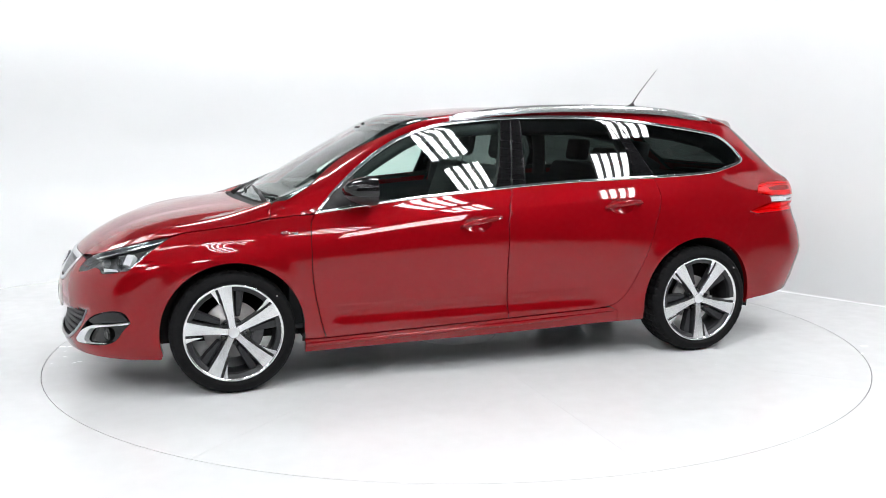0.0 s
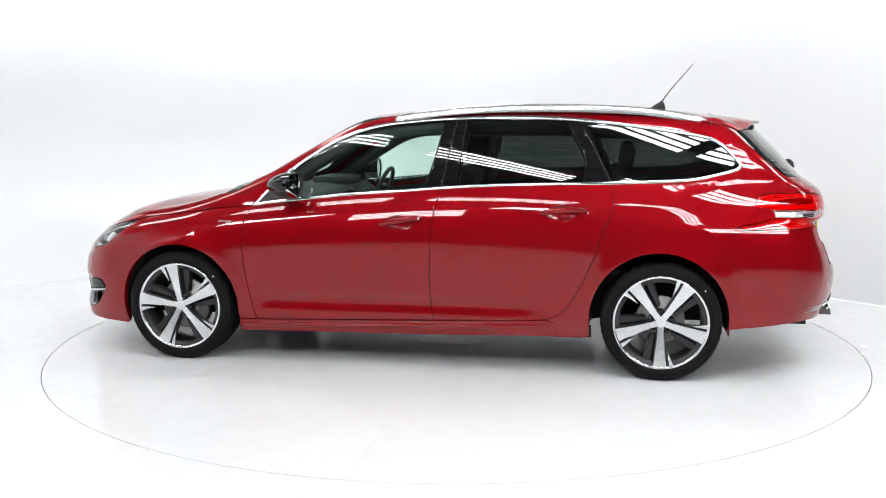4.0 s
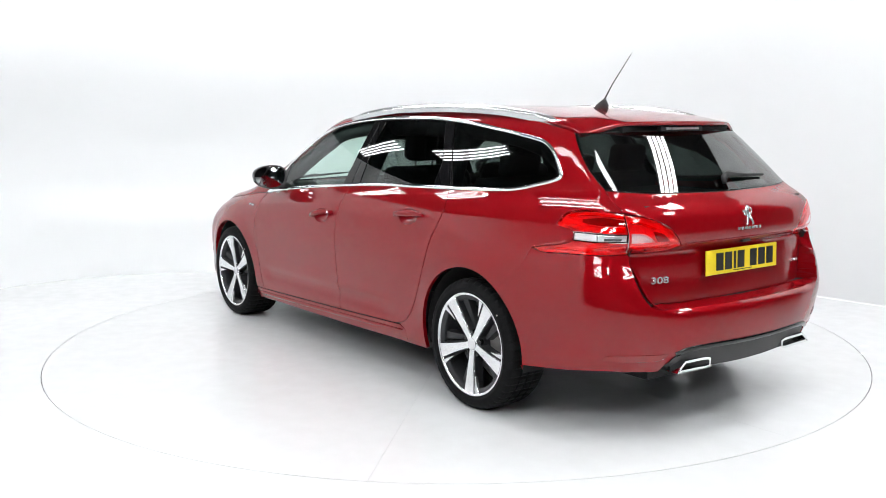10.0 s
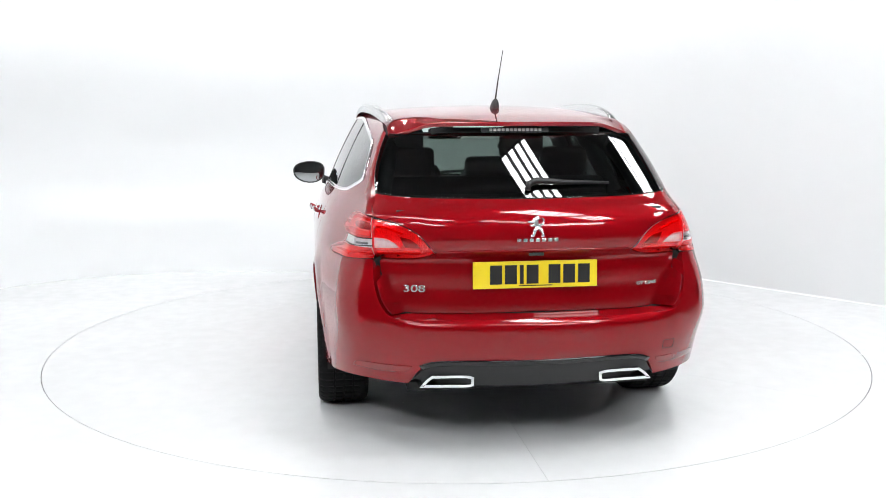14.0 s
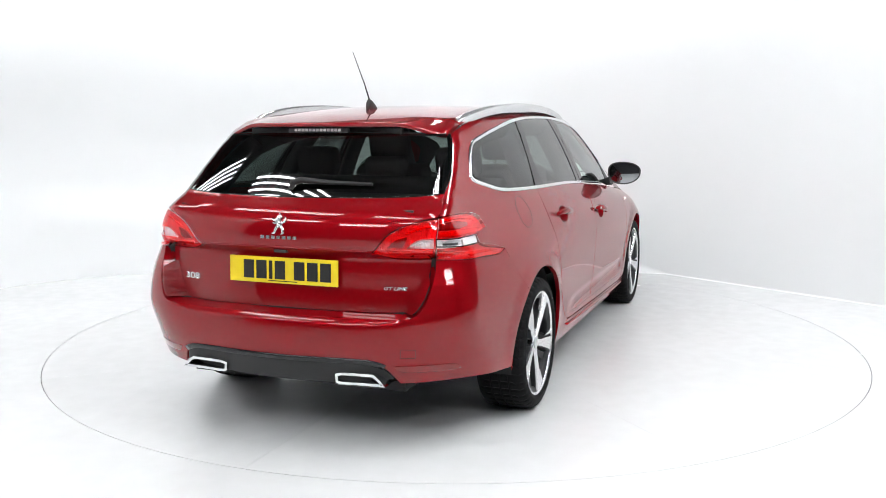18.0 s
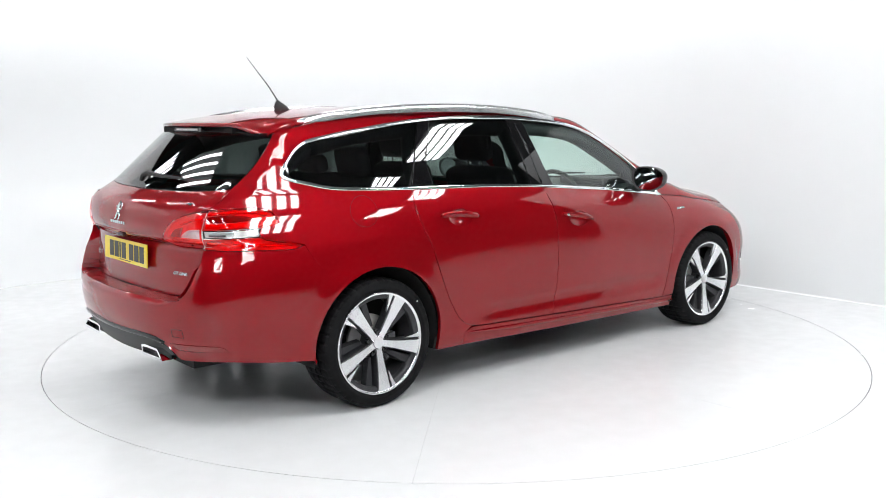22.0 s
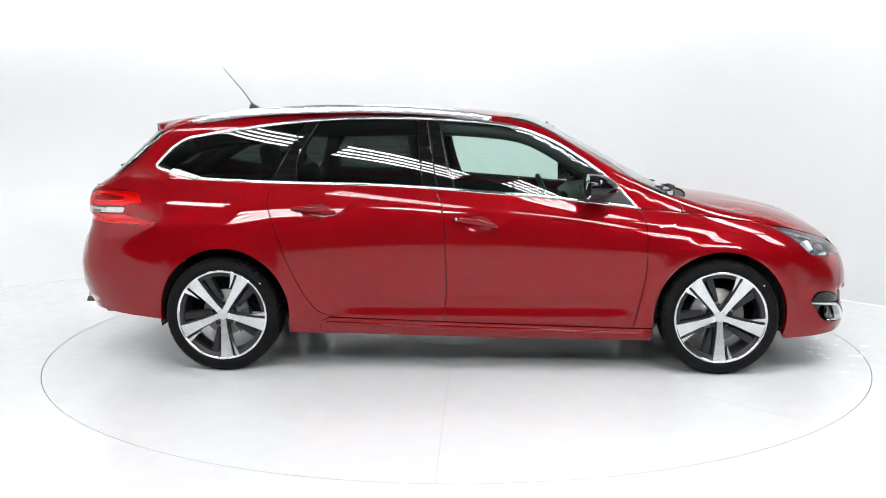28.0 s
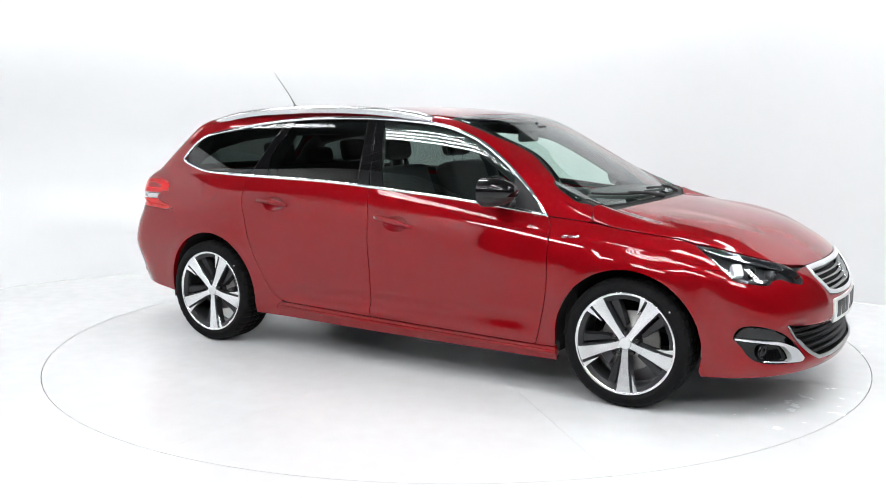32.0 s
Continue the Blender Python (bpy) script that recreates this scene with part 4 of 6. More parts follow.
def spoke_solid(rows, depth, chamfer):
    """A spoke along +z: rows of (radius, left, right, face y)."""
    bm = bmesh.new()
    prev = None
    for r, a, b, y in rows:
        ring = [bm.verts.new(p) for p in ((a - chamfer, y - depth, r), (a - chamfer * 0.2, y - chamfer, r), (a + chamfer * 0.3, y, r), (b - chamfer * 0.3, y, r), (b + chamfer * 0.2, y - chamfer, r), (b + chamfer, y - depth, r))]
        if prev:
            for k in range(5):
                bm.faces.new((prev[k], prev[k + 1], ring[k + 1], ring[k]))
        else:
            bm.faces.new(ring)
        prev = ring
    bm.faces.new(prev[::-1])
    bmesh.ops.recalc_face_normals(bm, faces=bm.faces)
    return bm


def mesh_of(bm, name):
    me = bpy.data.meshes.new(name)
    bm.to_mesh(me)
    bm.free()
    return me


MESH = {
    "tyre": tyre_mesh(),
    "lip": mesh_of(lathe([(0.2325, -0.006), (0.2350, 0.001), (0.2440, 0.003), (0.2475, 0.000), (0.2475, -0.006)], 96), "rim_lip"),
    "barrel": mesh_of(lathe([(0.236, -0.004), (0.228, -0.012), (0.222, -0.040), (0.212, -0.075), (0.206, -0.120), (0.222, -0.200), (0.236, -0.212)], 72), "rim_barrel"),
    # bright face, dark flank beneath it, and the dark web that spreads to one side
    "face": mesh_of(spoke_solid([(0.022, -0.0165, 0.0165, -0.018), (0.056, -0.0160, 0.0160, -0.015), (0.100, -0.0190, 0.0190, -0.011), (0.150, -0.0240, 0.0240, -0.006), (0.200, -0.0295, 0.0300, -0.002), (0.2355, -0.035, 0.0360, 0.000)], 0.007, 0.002), "spoke_face"),
    "flank": mesh_of(spoke_solid([(0.030, -0.019, 0.019, -0.026), (0.060, -0.018, 0.018, -0.023), (0.120, -0.024, 0.023, -0.018), (0.180, -0.032, 0.033, -0.013), (0.215, -0.038, 0.044, -0.011), (0.234, -0.042, 0.052, -0.010)], 0.045, 0.005), "spoke_flank"),
    "web": mesh_of(spoke_solid([(0.070, -0.046, -0.030, -0.046), (0.110, -0.060, -0.034, -0.042), (0.165, -0.078, -0.042, -0.034), (0.205, -0.090, -0.050, -0.026), (0.228, -0.096, -0.056, -0.020)], 0.035, 0.006), "spoke_web"),
    "blade": mesh_of(spoke_solid([(0.148, 0.0375, 0.0390, -0.008), (0.190, 0.0420, 0.0550, -0.004), (0.2285, 0.0490, 0.0745, 0.000)], 0.012, 0.0015), "blade"),
    "band": mesh_of(lathe([(0.2345, -0.004), (0.226, -0.010), (0.214, -0.014), (0.211, -0.020), (0.211, -0.045)], 72), "rim_band"),
    "hub": mesh_of(lathe([(0.0001, -0.014), (0.026, -0.015), (0.030, -0.018), (0.031, -0.024), (0.060, -0.030), (0.066, -0.050), (0.066, -0.090)], 40), "hub"),
    "cap": mesh_of(lathe([(0.0001, -0.0120), (0.0260, -0.0122), (0.0280, -0.0135), (0.0285, -0.018)], 32), "centre_cap"),
    "bolt": mesh_of(lathe([(0.0001, -0.030), (0.010, -0.030), (0.0125, -0.033), (0.0125, -0.050)], 12), "bolt"),
    "disc": mesh_of(lathe([(0.06, -0.082), (0.075, -0.080), (0.080, -0.090), (0.138, -0.090), (0.140, -0.093), (0.140, -0.110), (0.06, -0.112)], 64), "brake_disc"),
}

for key in ("lip", "barrel", "band", "face", "flank", "web", "blade"):
    for v in MESH[key].vertices:
        v.co.x, v.co.z = v.co.x * 1.022, v.co.z * 1.022


def wheel_thing(x, y, side, phase, disc_r):
    root = new("wheel")
    root.parent = CAR
    root["label"] = "five-spoke machined alloy wheel with a low black tyre"
    part("tyre", MESH["tyre"], RUBBER, root, "black low-profile tyre with grooved tread")
    part("rim_lip", MESH["lip"], MACHINED, root)
    part("rim_barrel", MESH["barrel"], ANTHRACITE, root)
    part("rim_band", MESH["band"], ANTHRACITE, root)
    for k in range(5):
        a = phase + 72 * k - 90
        for nm, key, mat in (("spoke_face", "face", MACHINED), ("spoke_flank", "flank", ANTHRACITE), ("spoke_web", "web", ANTHRACITE), ("blade", "blade", MACHINED)):
            ob = part(nm, MESH[key], mat, root)
            ob.matrix_basis = pose(0, 0, 0, 0, -a, 0)
        ob = part("wheel_bolt", MESH["bolt"], GLOSS_BLACK, root)
        ob.matrix_basis = pose(0, 0, 0, 0, -(a + 36), 0) @ pose(0, 0.011, 0.057)
    part("hub", MESH["hub"], ANTHRACITE, root)
    part("centre_cap", MESH["cap"], SATIN, root, "silver centre cap")
    ob = part("brake_disc", MESH["disc"], STEEL, root)
    ob.matrix_basis = Matrix.Diagonal((disc_r, 1, disc_r, 1))
    cal = bmesh.new()
    outer, inner = 0.150 * disc_r, 0.095 * disc_r
    prism([(outer * math.cos(radians(b)), outer * math.sin(radians(b))) for b in range(-32, 33, 8)] + [(inner * math.cos(radians(b)), inner * math.sin(radians(b))) for b in range(28, -29, -8)], -0.060, -0.130, 0.006, cal)
    ob = part("brake_caliper", cal, CAST, root, "grey cast brake caliper")
    ob.matrix_basis = pose(0, 0, 0, 0, 160 if side * x > 0 else 20, 0)
    dot = bmesh.new()
    bmesh.ops.create_uvsphere(dot, u_segments=8, v_segments=6, radius=0.004, matrix=Matrix.Translation((-0.22, 0.0095, 0.18)) @ Matrix.Diagonal((1, 0.3, 1, 1)))
    part("paint_dot", dot, PLATE_WHITE, root, "white paint dot")
    root.matrix_basis = pose(x, y * side, 0.3155, 0, 0, 0 if side > 0 else 180)
    return root


wheel_thing(1.365, 0.884, 1, 81, 1.05)
wheel_thing(-1.365, 0.882, 1, -90, 0.92)
wheel_thing(1.365, 0.884, -1, -90, 1.05)
wheel_thing(-1.365, 0.882, -1, -95, 0.92)


# ---- underside and wheel housings ----
def liner(cx, side):
    bm = bmesh.new()
    rows = []
    for k in range(21):
        a = radians(-12 + 204 * k / 20)
        c, s = cx + 0.372 * math.cos(a), 0.322 + 0.372 * math.sin(a)
        rows.append([bm.verts.new((c, side * y, s)) for y in (0.848, 0.52)] + [bm.verts.new((cx + (c - cx) * 0.02, side * 0.52, 0.322 + (s - 0.322) * 0.02))])
    for a, b in zip(rows, rows[1:]):
        for k in range(2):
            bm.faces.new((a[k], a[k + 1], b[k + 1], b[k])).smooth = True
    part("arch_liner", bm, UNDER, CAR, "black wheel-arch liner")


for side in (1, -1):
    liner(1.365, side)
    liner(-1.352, side)
part("floor_pan", box(-0.95, 0.97, -0.80, 0.80, 0.200, 0.235), UNDER, CAR)
part("engine_tray", box(0.97, 2.02, -0.53, 0.53, 0.205, 0.24), UNDER, CAR)
part("engine_tray", box(1.72, 1.98, -0.70, 0.70, 0.205, 0.24), UNDER, CAR)
part("rear_floor", box(-2.16, -0.95, -0.52, 0.52, 0.26, 0.30), UNDER, CAR)
part("rear_floor", box(-1.94, -1.74, -0.60, 0.60, 0.345, 0.37), UNDER, CAR)
part("axle", tube([(-1.365, -0.72, 0.27), (-1.365, 0.72, 0.27)], 0.035), CAST, CAR)
part("silencer", box(-2.10, -1.82, -0.36, 0.36, 0.27, 0.32, 0.02), CAST, CAR)
for side in (1, -1):
    part("bumper_core", box(1.55, 1.95, side * 0.55 - 0.12, side * 0.55 + 0.12, 0.25, 0.60), UNDER, CAR)

# ---- rear lamps: red panes over a silvered bowl, with darker fields and bright guides behind them ----
def lamp_pane(name, parent, poly, side, label, holes=(), bowl_label="silvered bowl behind the red pane"):
    pane_ob = panel(name, RED_PANE, parent, inset(poly, -0.0012), side=side, grid=0.025, lift=0.002, depth=0, holes=holes, seal=0, label=label)
    panel("reflector_bowl", PRISM, pane_ob, poly, side=side, grid=0.025, lift=-0.014, depth=-0.013, seal=0, round_edge=0, label=bowl_label)
    return pane_ob


def lamp_piece(name, mat, parent, side, lift, depth, *segments, label=""):
    return panel(name, mat, parent, outline(*segments, step_len=0.012), side=side, grid=0.02, lift=lift, depth=depth, seal=0, label=label)


for side in (1, -1):
    lamp = lamp_pane("tail_lamp", CAR, outline(LAMP_TOP, [(-1.874, 0.909)], [(-2.0495, 0.909)], step_len=0.015), side, "red rear lamp wrapped round the corner")
    lamp_piece("dark_field", RED_LENS, lamp, side, -0.010, 0.008, [(-1.905, 0.962), (-1.975, 0.974), (-2.040, 0.968)], [(-2.040, 0.944)], [(-1.945, 0.944), (-1.905, 0.950)])
    lamp_piece("light_guide", RED_GLOW, lamp, side, -0.006, 0.008, [(-1.850, 0.972), (-1.890, 0.985), (-1.965, 0.990), (-2.040, 0.983)], [(-2.040, 0.975)], [(-1.965, 0.981), (-1.895, 0.976), (-1.862, 0.966)])
    lamp_piece("light_guide", RED_GLOW, lamp, side, -0.006, 0.008, [(-1.840, 0.930), (-1.900, 0.936), (-2.042, 0.936)], [(-2.042, 0.916)], [(-1.885, 0.915)])
    clear = lamp_piece("clear_lens", LENS, lamp, side, 0.001, 0.003, [(-1.877, 0.906), (-1.876, 0.890), (-1.871, 0.873)], [(-2.0495, 0.873)], [(-2.0495, 0.906)], label="clear reversing lens")
    lamp_piece("white_block", PLATE_WHITE, clear, side, -0.006, 0.010, [(-1.880, 0.904), (-1.876, 0.876)], [(-1.952, 0.876)], [(-1.952, 0.904)], label="plain white lamp block")
    lamp_piece("reflector_bowl", PRISM, clear, side, -0.014, 0.004, [(-1.953, 0.904), (-1.953, 0.875)], [(-2.048, 0.875)], [(-2.048, 0.904)], label="ribbed chrome bowl")
    lamp_piece("chrome_bar", SATIN, clear, side, -0.004, 0.006, [(-1.955, 0.903), (-1.955, 0.897)], [(-2.046, 0.897)], [(-2.046, 0.903)])
    lamp_piece("dark_insert", SMOKED, clear, side, -0.006, 0.006, [(-1.975, 0.889), (-1.975, 0.880)], [(-2.030, 0.880)], [(-2.030, 0.889)])
    low = lamp_pane("lower_lens", lamp, outline([(-1.869, 0.869), (-1.80, 0.852), (-1.716, 0.827)], LAMP_LOW[1:-1], [(-2.0495, 0.826)], [(-2.0495, 0.869)], step_len=0.015), side, "red lower lens that ends in a spike")
    lamp_piece("light_guide", RED_GLOW, low, side, -0.006, 0.008, [(-1.760, 0.827), (-1.860, 0.842), (-2.044, 0.846)], [(-2.044, 0.836)], [(-1.860, 0.832)])
    inner_clear = outline([(-2.060, 0.912), (-2.100, 0.909), (-2.125, 0.894), (-2.142, 0.873)], [(-2.061, 0.870)], step_len=0.012)
    gl = lamp_pane("gate_lamp", CAR, outline([(-2.0425, 0.985), (-2.090, 0.980), (-2.166, 0.949), (-2.205, 0.916), (-2.247, 0.849)], [(-2.192, 0.829), (-2.0545, 0.825)], [(-2.0545, 0.909)], step_len=0.015), side, "red rear lamp on the tailgate", holes=[inner_clear])
    clear = panel("clear_lens", LENS, gl, inner_clear, side=side, grid=0.02, lift=0.001, depth=0.003, seal=0, label="clear ribbed lens")
    lamp_piece("chrome_bar", SATIN, clear, side, -0.004, 0.006, [(-2.064, 0.908), (-2.100, 0.904), (-2.120, 0.892), (-2.134, 0.877)], [(-2.126, 0.876)], [(-2.112, 0.890), (-2.096, 0.898), (-2.064, 0.901)])
    lamp_piece("dark_field", RED_LENS, gl, side, -0.009, 0.008, [(-2.140, 0.918), (-2.178, 0.903), (-2.204, 0.868)], [(-2.158, 0.868)])
    lamp_piece("light_guide", RED_GLOW, gl, side, -0.006, 0.008, [(-2.060, 0.962), (-2.092, 0.958), (-2.150, 0.932)], [(-2.146, 0.926)], [(-2.090, 0.951), (-2.060, 0.955)])
    lamp_piece("light_guide", RED_GLOW, gl, side, -0.006, 0.008, [(-2.060, 0.848), (-2.130, 0.850), (-2.205, 0.850)], [(-2.195, 0.838)], [(-2.060, 0.836)])
    panel("bumper_reflector", RED_LENS, CAR, outline([(-1.973, 0.368), (-1.986, 0.387), (-2.188, 0.396)], [(-2.169, 0.370), (-2.05, 0.364)], step_len=0.015), side=side, grid=0.03, lift=0.001, depth=0.006, seal=0.004, label="flush dark red reflector")
half = chain([(BACK, 0.403), (-2.252, 0.399), (-2.219, 0.379), (-2.186, 0.334)], [(-2.26, 0.316), (-2.45, 0.303), (BACK, 0.300)])
DIFF = panel("diffuser", WIPER, CAR, mirrored(half, BACK), grid=0.04, lift=-0.002, depth=0.03, label="black rear diffuser between the exhaust tips")
strip("diffuser_lip", GLOSS_BLACK, DIFF, [(u, z - 0.002) for u, z in mirrored(chain([(-2.222, 0.383), (-2.255, 0.399), (BACK, 0.403)]), BACK)], -0.022, lift=0.007, label="gloss black upper lip")


def frame_ring(outer, inner, x0, x1):
    bm = bmesh.new()
    v = [[bm.verts.new((x, y, z)) for y, z in o] for x, o in ((x0, outer), (x1, outer), (x1 , inner), (x0, inner))]
    n = len(outer)
    for a in range(4):
        for i in range(n):
            j = (i + 1) % n
            bm.faces.new((v[a][i], v[a][j], v[(a + 1) % 4][j], v[(a + 1) % 4][i]))
    bmesh.ops.recalc_face_normals(bm, faces=bm.faces)
    return bm


for side in (1, -1):
    ring = outline([(0.487, 0.312), (0.462, 0.340), (0.435, 0.360)], [(0.285, 0.354), (0.262, 0.347)], [(0.264, 0.312)], [(0.275, 0.307), (0.38, 0.309)], step_len=0.012)
    a, b = [(y * side, z) for y, z in ring], [(q[0] * side, q[1]) for q in inset(ring, 0.011)]
    tip = part("exhaust_tip", frame_ring(a, b, -2.20, -2.296), CHROME, CAR, "bright chrome exhaust trim")
    bm = bmesh.new()
    bm.faces.new([bm.verts.new((-2.255, y, z)) for y, z in b])
    part("exhaust_mouth", bm, UNDER, tip, "black exhaust mouth")

# ---- number plates with plain bars ----
def bars(parent, widths, x, y0, z0, z1, sign, gap=0.012):
    y = y0
    for w in widths:
        if w > 0:
            part("plate_bar", box(min(x, x + sign * 0.0012), max(x, x + sign * 0.0012), min(y, y - w), max(y, y - w), z0, z1), INK, parent)
        y -= abs(w) + gap


def plates():
    rear = new("rear_plate")
    rear.parent, rear["label"] = CAR, "yellow number plate with plain black bars"
    part("plate", box(-0.003, 0.003, -0.26, 0.26, -0.0555, 0.0555, 0.0028), YELLOW, rear)
    bars(rear, [0.05, 0.05, 0.016, 0.05, -0.018, 0.05, 0.05, 0.05], -0.0032, 0.190, -0.038, 0.040, -1)
    part("small_print", box(-0.0036, -0.003, -0.07, 0.07, -0.0475, -0.0435), INK, rear)
    for y in (0.235, -0.235):
        part("plate_screw", box(-0.005, -0.003, y - 0.004, y + 0.004, -0.004, 0.004, 0.001), YELLOW, rear)
    rear.matrix_basis = pose(-2.246, 0, 0.757, 0, 2, 0)
    front = panel("front_plate", PLATE_WHITE, CAR, outline([(FRONT - 0.262, 0.410), (FRONT - 0.262, 0.520)], [(FRONT + 0.262, 0.520)], [(FRONT + 0.262, 0.410)]), grid=0.05, lift=0.009, depth=0.009, seal=0, label="white number plate with plain black bars")
    u = FRONT - 0.19
    for w in (0.05, 0.05, 0.016, 0.05, -0.018, 0.05, 0.05, 0.05):
        if w > 0:
            panel("plate_bar", INK, front, outline([(u, 0.427), (u, 0.505)], [(u + w, 0.505)], [(u + w, 0.427)]), grid=0.03, lift=0.0103, depth=0.002, seal=0, round_edge=0)
        u += abs(w) + 0.012


plates()


# ---- badges ----
def lettering(name, text, size, mat, parent, m, depth=0.0025, shear=0.0, space=1.0):
    cu = bpy.data.curves.new(name, "FONT")
    cu.body, cu.size, cu.extrude, cu.bevel_depth, cu.align_x, cu.align_y = text, size, depth, 0.0006, "CENTER", "CENTER"
    cu.shear, cu.space_character = shear, space
    tmp = bpy.data.objects.new("lettering_tmp", cu)
    me = bpy.data.meshes.new_from_object(tmp)
    bpy.data.objects.remove(tmp)
    ob = part(name, me, mat, parent, "raised bright letters")
    ob.matrix_basis = m
    return ob


def on_tail(y, z, lift=0.002):
    u, _ = by_y(abs(y), z)
    q, n = girth([(u, z)])
    q, n = Vector(q[0]) + Vector(n[0]) * lift, Vector(n[0])
    if y < 0:
        q.y, n.y = -q.y, -n.y
    return Matrix.Translation(q) @ Matrix((Vector((0, 0, 1)).cross(n).normalized(), n.cross(Vector((0, 0, 1)).cross(n).normalized()), n)).transposed().to_4x4()


def on_flank(x, z, side, lift=0.002):
    q, n = girth([(x, z)])
    q, n = Vector(q[0]) + Vector(n[0]) * lift, Vector(n[0])
    q.y, n.y = q.y * side, n.y * side
    r = Vector((0, 0, 1)).cross(n).normalized()
    return Matrix.Translation(q) @ Matrix((r, n.cross(r), n)).transposed().to_4x4()


lettering("model_badge", "308", 0.050, BADGE, TAILGATE, on_tail(0.493, 0.700) @ Matrix.Diagonal((1.25, 0.8, 1, 1)))
lettering("trim_badge", "GT LINE", 0.023, BADGE, TAILGATE, on_tail(-0.490, 0.700) @ Matrix.Diagonal((1.15, 0.85, 1, 1)), shear=0.2)
for side in (1, -1):
    lettering("trim_badge", "GT LINE", 0.024, BADGE, CAR, on_flank(1.068, 0.811, side) @ pose(0, 0, 0, 0, 0, -3 * side) @ Matrix.Diagonal((1.0, 0.75, 1, 1)), shear=0.2)


def emblem(parent, m, size):
    """A plain bright shape of the maker's mark: a slanting figure of rounded bars."""
    bm = bmesh.new()
    for pts, r in (([(0.10, 0.42), (-0.05, 0.30), (-0.02, 0.05), (0.10, -0.12)], [0.13, 0.13, 0.12, 0.09]), ([(-0.05, 0.28), (-0.25, 0.18), (-0.40, 0.22)], [0.08, 0.06, 0.04]), ([(-0.02, 0.12), (-0.22, 0.02), (-0.34, 0.05)], [0.07, 0.05, 0.035]),
                   ([(0.02, 0.0), (-0.12, -0.22), (-0.20, -0.45), (-0.32, -0.47)], [0.10, 0.08, 0.06, 0.04]), ([(0.08, -0.05), (0.22, -0.25), (0.28, -0.46), (0.16, -0.48)], [0.09, 0.07, 0.055, 0.04]), ([(0.10, 0.05), (0.30, 0.10), (0.34, 0.30), (0.24, 0.38)], [0.05, 0.045, 0.04, 0.03])):
        tube([(x, y, 0.0) for x, y in pts], r, 10, bm)
    for v in bm.verts:
        v.co = Vector((v.co.x * size, v.co.y * size, v.co.z * size * 0.55))
    ob = part("maker_emblem", bm, BADGE, parent, "bright maker's emblem as a plain shape")
    ob.matrix_basis = m
    return ob


emblem(TAILGATE, on_tail(0.0005, 0.957), 0.088)
for k in range(7):                           # maker's name as plain bright bars
    ob = part("name_bar", box(-0.0085, 0.0085, -0.0065, 0.0065, 0, 0.002, 0.0008), BADGE, TAILGATE)
    ob.matrix_basis = on_tail(0.0755 - 0.0255 * k + 1e-4, 0.902, 0.001)
strip("gate_crease", PAINT, TAILGATE, mirrored(chain([(-2.262, 0.852), (-2.40, 0.856), (BACK, 0.858)]), BACK), -0.006, lift=0.004)
ob = part("plate_light", box(-0.012, 0.012, -0.03, 0.03, -0.006, 0.006, 0.003), PLASTIC, TAILGATE)
ob.matrix_basis = pose(-2.255, 0, 0.842)

# painted shelf between the bumper's upper edge and the tailgate
edge = chain([(BACK, 0.589), (-2.393, 0.589), (-2.209, 0.589), (-2.128, 0.600), (-2.098, 0.642), (-2.079, 0.690), (-2.060, 0.760), (-2.054, 0.816)])
qa, na = girth(edge)
qb, nb = girth([(min(BACK + 0.0, u) if abs(u - BACK) < 1e-6 else u - 0.014 * step(z, 0.592, 0.63), z + 0.016 * (1 - step(z, 0.60, 0.66))) for u, z in edge])
qa, qb = qa - na * 0.003, qb - nb * 0.040
for side in (1, -1):
    m = len(edge)
    bm = bmesh.new()
    va, vb = [bm.verts.new(tuple(p * (1, side, 1))) for p in qa], [bm.verts.new(tuple(p * (1, side, 1))) for p in qb]
    for i in range(m - 1):
        bm.faces.new((va[i], va[i + 1], vb[i + 1], vb[i])).smooth = True
    part("bumper_shelf", bm, PAINT, CAR)

# ---- fuel flap, towing cover ----
FLAP = [(-1.412 + 0.078 * math.cos(a), 0.953 + 0.073 * math.sin(a)) for a in [k * math.tau / 40 for k in range(40)]]
strip("fuel_flap", SEAL, CAR, FLAP, 0.0015, side=-1, lift=0.0008, closed=True, label="thin round joint of the fuel flap")
tow = outline([(-2.168, 0.468), (-2.168, 0.430)], [(-2.122, 0.428)], [(-2.122, 0.466)], step_len=0.012)
strip("towing_cover", SEAL, CAR, tow, 0.0012, side=-1, lift=0.0008, closed=True, label="thin square joint of the towing cover")


